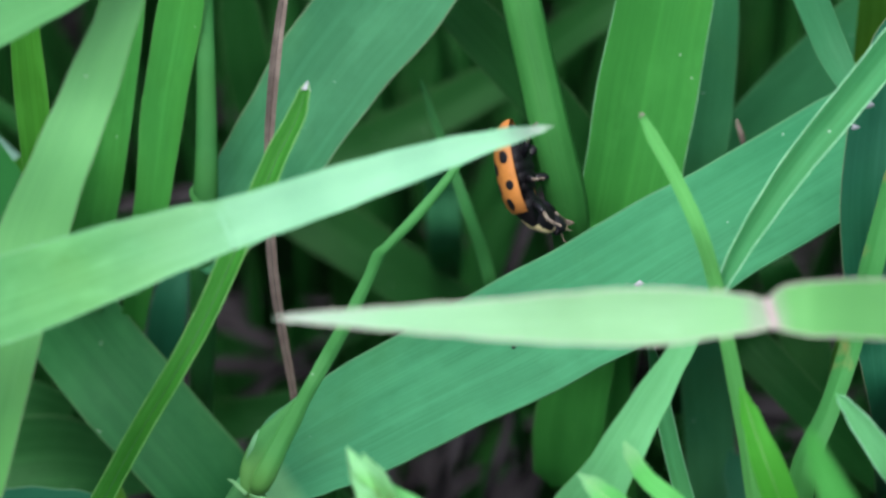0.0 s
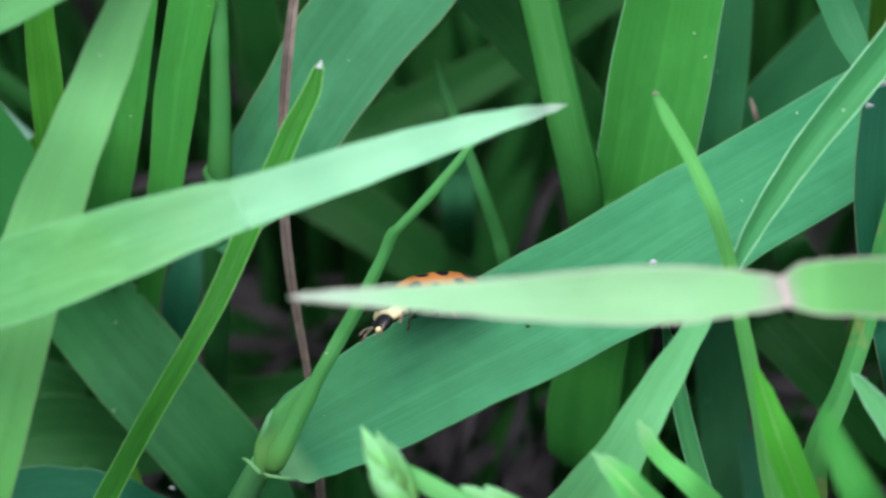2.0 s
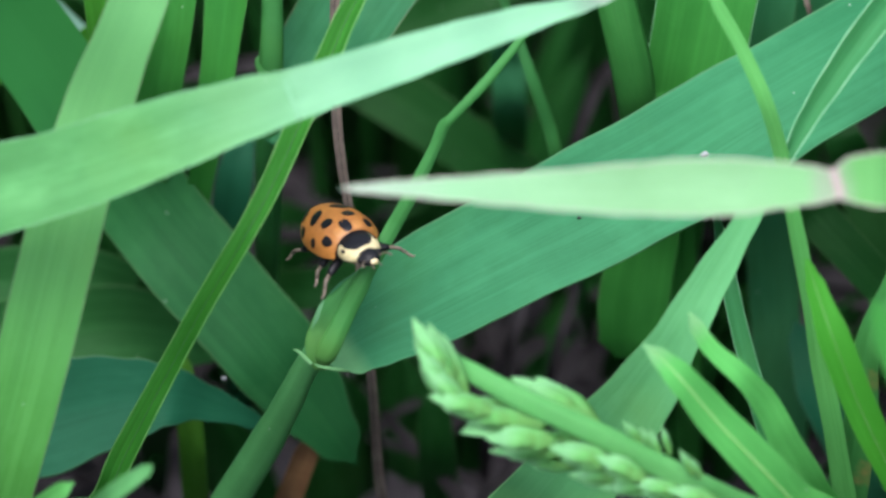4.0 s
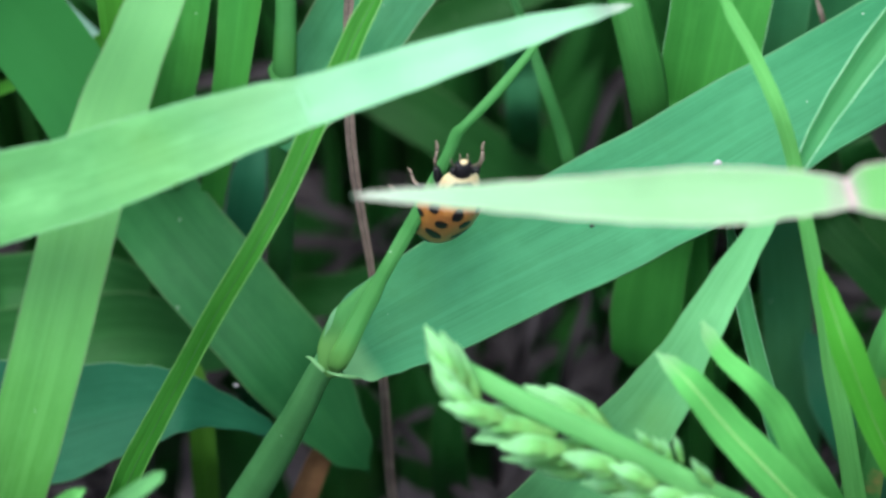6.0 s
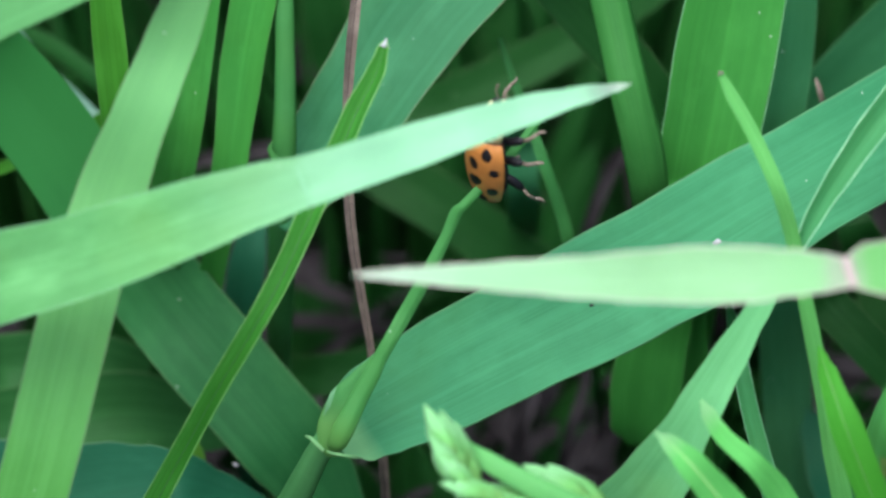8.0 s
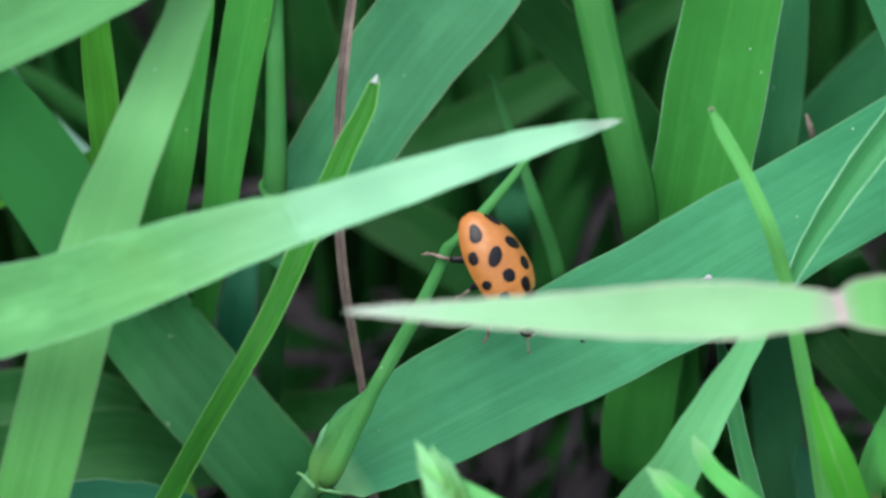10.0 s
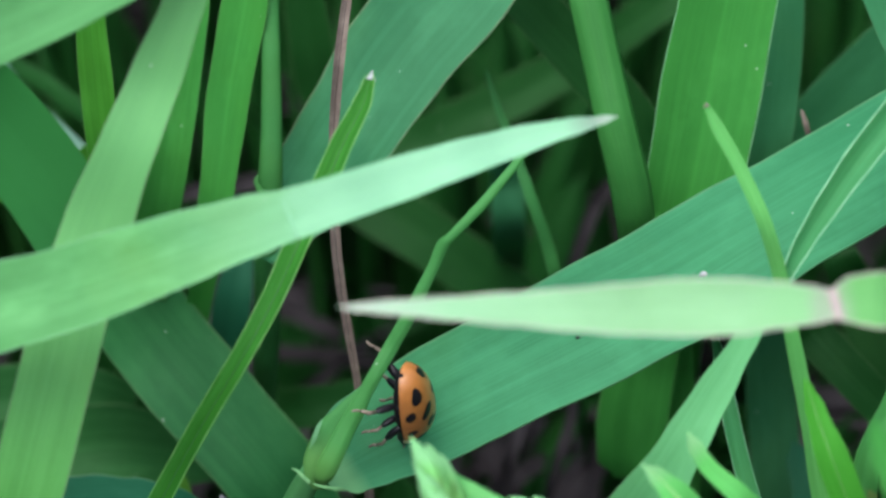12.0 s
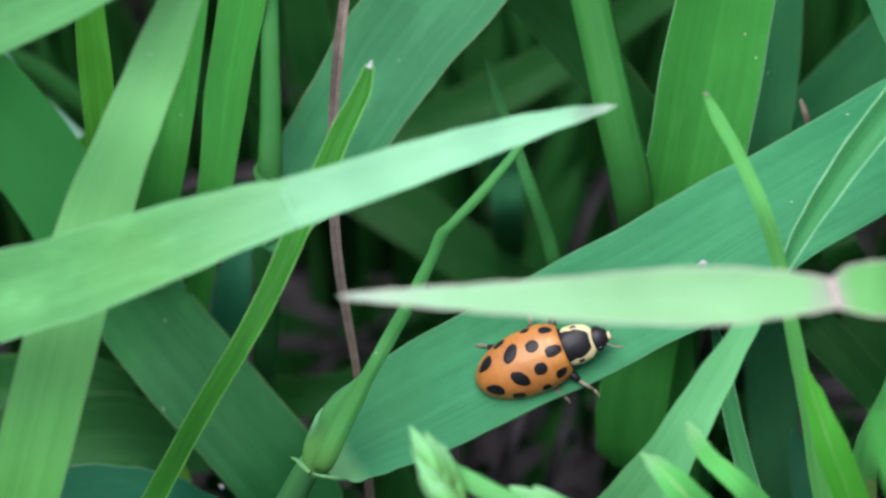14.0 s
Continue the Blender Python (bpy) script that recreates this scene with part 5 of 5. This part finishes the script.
# seconds, place, heading, back
CLIMB = [
    (0.0, (6.90, 157.76, 42.06), (0.24, -0.56, -0.79), (-0.94, 0.08, -0.34)),
    (0.2, (6.88, 157.48, 41.92), (0.21, -0.51, -0.84), (-0.92, 0.18, -0.34)),
    (0.4, (6.99, 157.21, 41.53), (0.06, -0.55, -0.84), (-0.91, 0.41, -0.34)),
    (0.6, (7.17, 156.65, 41.78), (0.01, -0.48, -0.88), (-0.91, 0.45, -0.27)),
    (0.8, (6.74, 155.89, 41.57), (-0.36, -0.43, -0.83), (-0.83, 0.66, 0.00)),
    (1.0, (6.63, 155.21, 41.15), (-0.48, -0.44, -0.76), (-0.81, 0.68, 0.10)),
    (1.2, (6.19, 154.23, 40.82), (-0.74, -0.31, -0.60), (-0.58, 0.89, 0.22)),
    (1.4, (5.57, 153.45, 39.74), (-0.87, -0.34, -0.40), (-0.46, 0.91, 0.36)),
    (1.5, (5.13, 153.18, 39.75), (-0.90, -0.26, -0.43), (-0.39, 0.93, 0.37)),
    (1.6, (4.47, 153.06, 39.71), (-0.91, -0.28, -0.32), (-0.42, 0.82, 0.47)),
    (1.8, (2.28, 151.91, 38.82), (-0.90, -0.25, -0.36), (-0.43, 0.68, 0.60)),
    (2.0, (1.84, 150.01, 38.69), (-0.85, -0.50, 0.16), (-0.45, 0.45, 0.75)),
    (2.2, (1.22, 150.08, 38.80), (-0.75, -0.59, -0.06), (-0.45, 0.35, 0.80)),
    (2.5, (-2.42, 149.81, 37.22), (-0.81, -0.44, -0.39), (-0.47, 0.11, 0.87)),
    (2.6, (-2.67, 150.18, 37.51), (-0.75, -0.52, -0.41), (-0.53, 0.12, 0.84)),
    (2.8, (-2.49, 149.92, 37.54), (-0.78, -0.53, -0.33), (-0.50, 0.22, 0.83)),
    (3.0, (-2.50, 149.99, 36.68), (-0.70, -0.71, -0.14), (-0.40, 0.22, 0.89)),
    (3.1, (-2.81, 150.04, 36.59), (-0.67, -0.74, -0.00), (-0.37, 0.33, 0.87)),
    (3.3, (-3.76, 149.99, 36.45), (-0.57, -0.82, 0.05), (-0.52, 0.40, 0.75)),
    (3.5, (-3.77, 150.08, 36.14), (-0.36, -0.91, 0.22), (-0.28, 0.33, 0.90)),
    (3.7, (-4.47, 149.27, 36.91), (0.23, -0.96, 0.14), (-0.13, 0.11, 0.99)),
    (4.2, (-4.53, 146.15, 39.11), (0.45, -0.78, 0.30), (-0.35, 0.05, 0.93)),
    (4.6, (-3.47, 144.97, 40.22), (0.72, -0.45, 0.45), (-0.45, -0.55, 0.70)),
    (5.0, (-2.32, 145.32, 40.38), (0.70, -0.10, 0.70), (-0.30, -0.86, 0.34)),
    (5.8, (-1.15, 147.80, 40.02), (0.37, -0.40, 0.84), (0.16, -0.86, -0.48)),
    (6.0, (-0.59, 148.63, 40.27), (0.28, -0.44, 0.86), (0.14, -0.86, -0.48)),
    (6.4, (0.96, 148.85, 42.47), (0.35, -0.35, 0.87), (0.62, -0.60, -0.49)),
    (6.5, (1.42, 149.04, 42.85), (0.25, -0.38, 0.89), (0.68, -0.59, -0.44)),
    (6.6, (1.37, 149.17, 42.88), (0.30, -0.41, 0.86), (0.65, -0.57, -0.50)),
    (6.8, (1.59, 149.50, 43.28), (0.27, -0.48, 0.84), (0.57, -0.63, -0.54)),
    (7.0, (2.63, 150.25, 43.78), (0.16, -0.54, 0.82), (0.31, -0.77, -0.57)),
    (7.2, (2.66, 150.58, 43.86), (0.54, -0.03, 0.84), (0.73, -0.48, -0.48)),
    (7.4, (3.24, 150.36, 43.98), (-0.17, -0.50, 0.85), (-0.05, -0.86, -0.51)),
    (7.5, (2.39, 150.53, 44.31), (-0.46, -0.53, 0.71), (-0.15, -0.75, -0.65)),
    (7.6, (1.99, 150.19, 44.90), (-0.64, -0.40, 0.66), (-0.28, -0.68, -0.68)),
    (7.8, (2.27, 150.22, 45.17), (-0.44, -0.26, 0.86), (-0.58, -0.65, -0.49)),
    (8.0, (1.98, 150.06, 45.74), (0.01, -0.23, 0.97), (-0.95, -0.31, -0.06)),
    (8.2, (2.44, 149.69, 44.84), (0.39, -0.43, 0.81), (-0.02, -0.89, -0.45)),
    (8.4, (2.41, 149.77, 44.95), (0.57, -0.46, 0.68), (0.15, -0.76, -0.63)),
    (8.5, (2.42, 149.70, 44.79), (0.63, -0.45, 0.63), (0.03, -0.80, -0.60)),
    (8.7, (2.27, 149.42, 44.84), (0.81, -0.28, 0.51), (0.19, -0.70, -0.69)),
    (9.5, (2.58, 149.36, 43.87), (0.83, -0.32, -0.45), (-0.02, -0.84, 0.55)),
    (10.3, (0.95, 148.38, 42.00), (0.25, -0.30, -0.92), (0.80, -0.50, 0.33)),
    (10.8, (-0.10, 147.75, 40.55), (0.05, 0.25, -0.97), (0.95, -0.12, -0.12)),
    (11.0, (-0.71, 147.52, 39.77), (0.07, 0.46, -0.89), (0.97, 0.05, -0.10)),
    (11.2, (-1.14, 147.33, 39.17), (0.00, 0.42, -0.91), (0.96, -0.06, -0.23)),
    (11.5, (-0.92, 147.23, 38.42), (0.32, 0.55, -0.77), (0.92, -0.38, 0.10)),
    (11.8, (-1.75, 146.67, 37.91), (0.01, 0.47, -0.88), (0.96, -0.08, -0.25)),
    (12.0, (-2.06, 146.44, 37.08), (0.09, 0.46, -0.89), (0.97, -0.07, -0.16)),
    (12.2, (-2.57, 146.08, 35.73), (0.11, 0.25, -0.96), (0.78, -0.62, -0.07)),
    (12.5, (-2.23, 147.07, 35.36), (0.44, 0.47, -0.77), (0.81, -0.58, 0.11)),
    (12.7, (-1.17, 148.07, 35.60), (0.88, 0.31, -0.36), (0.37, -0.92, 0.10)),
    (12.8, (-2.07, 147.16, 34.85), (0.75, 0.43, -0.51), (0.58, -0.80, 0.17)),
    (13.0, (-1.91, 147.63, 34.04), (0.94, 0.30, -0.19), (0.34, -0.91, 0.26)),
    (13.2, (-1.35, 147.66, 33.45), (0.94, 0.29, 0.19), (0.13, -0.81, 0.57)),
    (13.5, (-0.27, 147.93, 34.09), (0.90, 0.16, 0.41), (-0.11, -0.83, 0.55)),
    (13.8, (1.65, 149.28, 35.38), (0.89, 0.08, 0.45), (-0.17, -0.86, 0.49)),
    (14.0, (3.81, 149.76, 35.97), (0.91, 0.11, 0.39), (-0.16, -0.78, 0.60)),
]

# seconds, nod of the neck and head, turn to the left
NODS = [(0.0, 22, -50), (0.6, 24, -50), (1.0, 16, -34), (1.2, 20, -30), (1.5, 24, -34), (1.6, 24, -20), (1.8, 22, 10), (2.5, 20, 27), (2.6, 20, 12), (2.8, 18, 3), (3.0, 14, 12), (3.1, 8, 12), (3.3, 4, 24), (3.5, 0, 27), (3.7, -10, 0), (5.0, 20, 0), (5.8, 28, 0), (6.0, 6, 6), (6.4, 8, 3), (6.5, 0, 9), (6.6, 4, 6), (6.8, 6, 9), (7.0, 18, 3), (7.2, 16, 24), (7.4, 8, -6), (7.5, 0, 3), (7.6, -8, -9), (7.8, -4, -20), (8.2, 10, 0), (8.4, 12, 6), (8.5, 12, 15), (8.7, 16, 27), (9.6, 14, 8), (10.8, 14, 0), (12.5, 10, 0), (12.8, -8, 3), (13.0, -8, -3), (13.2, 6, -3), (13.5, 8, -3), (13.8, 0, 0), (14.0, 0, -6)]


def motions():
    rows = []
    for t, p, h, b in CLIMB:
        x, z = Vector(h).normalized(), Vector(b)
        y = z.cross(x).normalized()
        z = x.cross(y)
        rows.append((t, Matrix.Translation(Vector(p) * MM) @ Matrix((x, y, z)).transposed().to_4x4()))
    walk(BUG, rows)
    neck = Vector((1.55, 0, 0.4)) * MM * SIZE
    for piece in FRONT:
        walk(piece, [(t, Matrix.Translation(neck) @ pose(0, 0, 0, 0, nod, turn) @ Matrix.Translation(-neck)) for t, nod, turn in NODS])
    for n, (leg, hip, sign, hx) in enumerate(LEGS):
        steps = []
        for k in range(57):
            t = k * 0.25
            phase = 2 * math.pi * (1.7 * t + (n % 2) * 0.5)
            grip = float(np.interp(t, (0, 1.2, 2.4, 3.5, 5.5, 8.7, 9.6, 10.8, 12.3, 12.8, 14), (38, 34, 14, 18, 52, 52, 44, 58, 56, 12, 6)))
            swing, lift = 15 * math.sin(phase), 9 * max(0, math.cos(phase)) - grip
            steps.append((t, Matrix.Translation(hip * SIZE) @ pose(0, 0, 0, sign * lift, 0, swing)))
        walk(leg, steps)


motions()
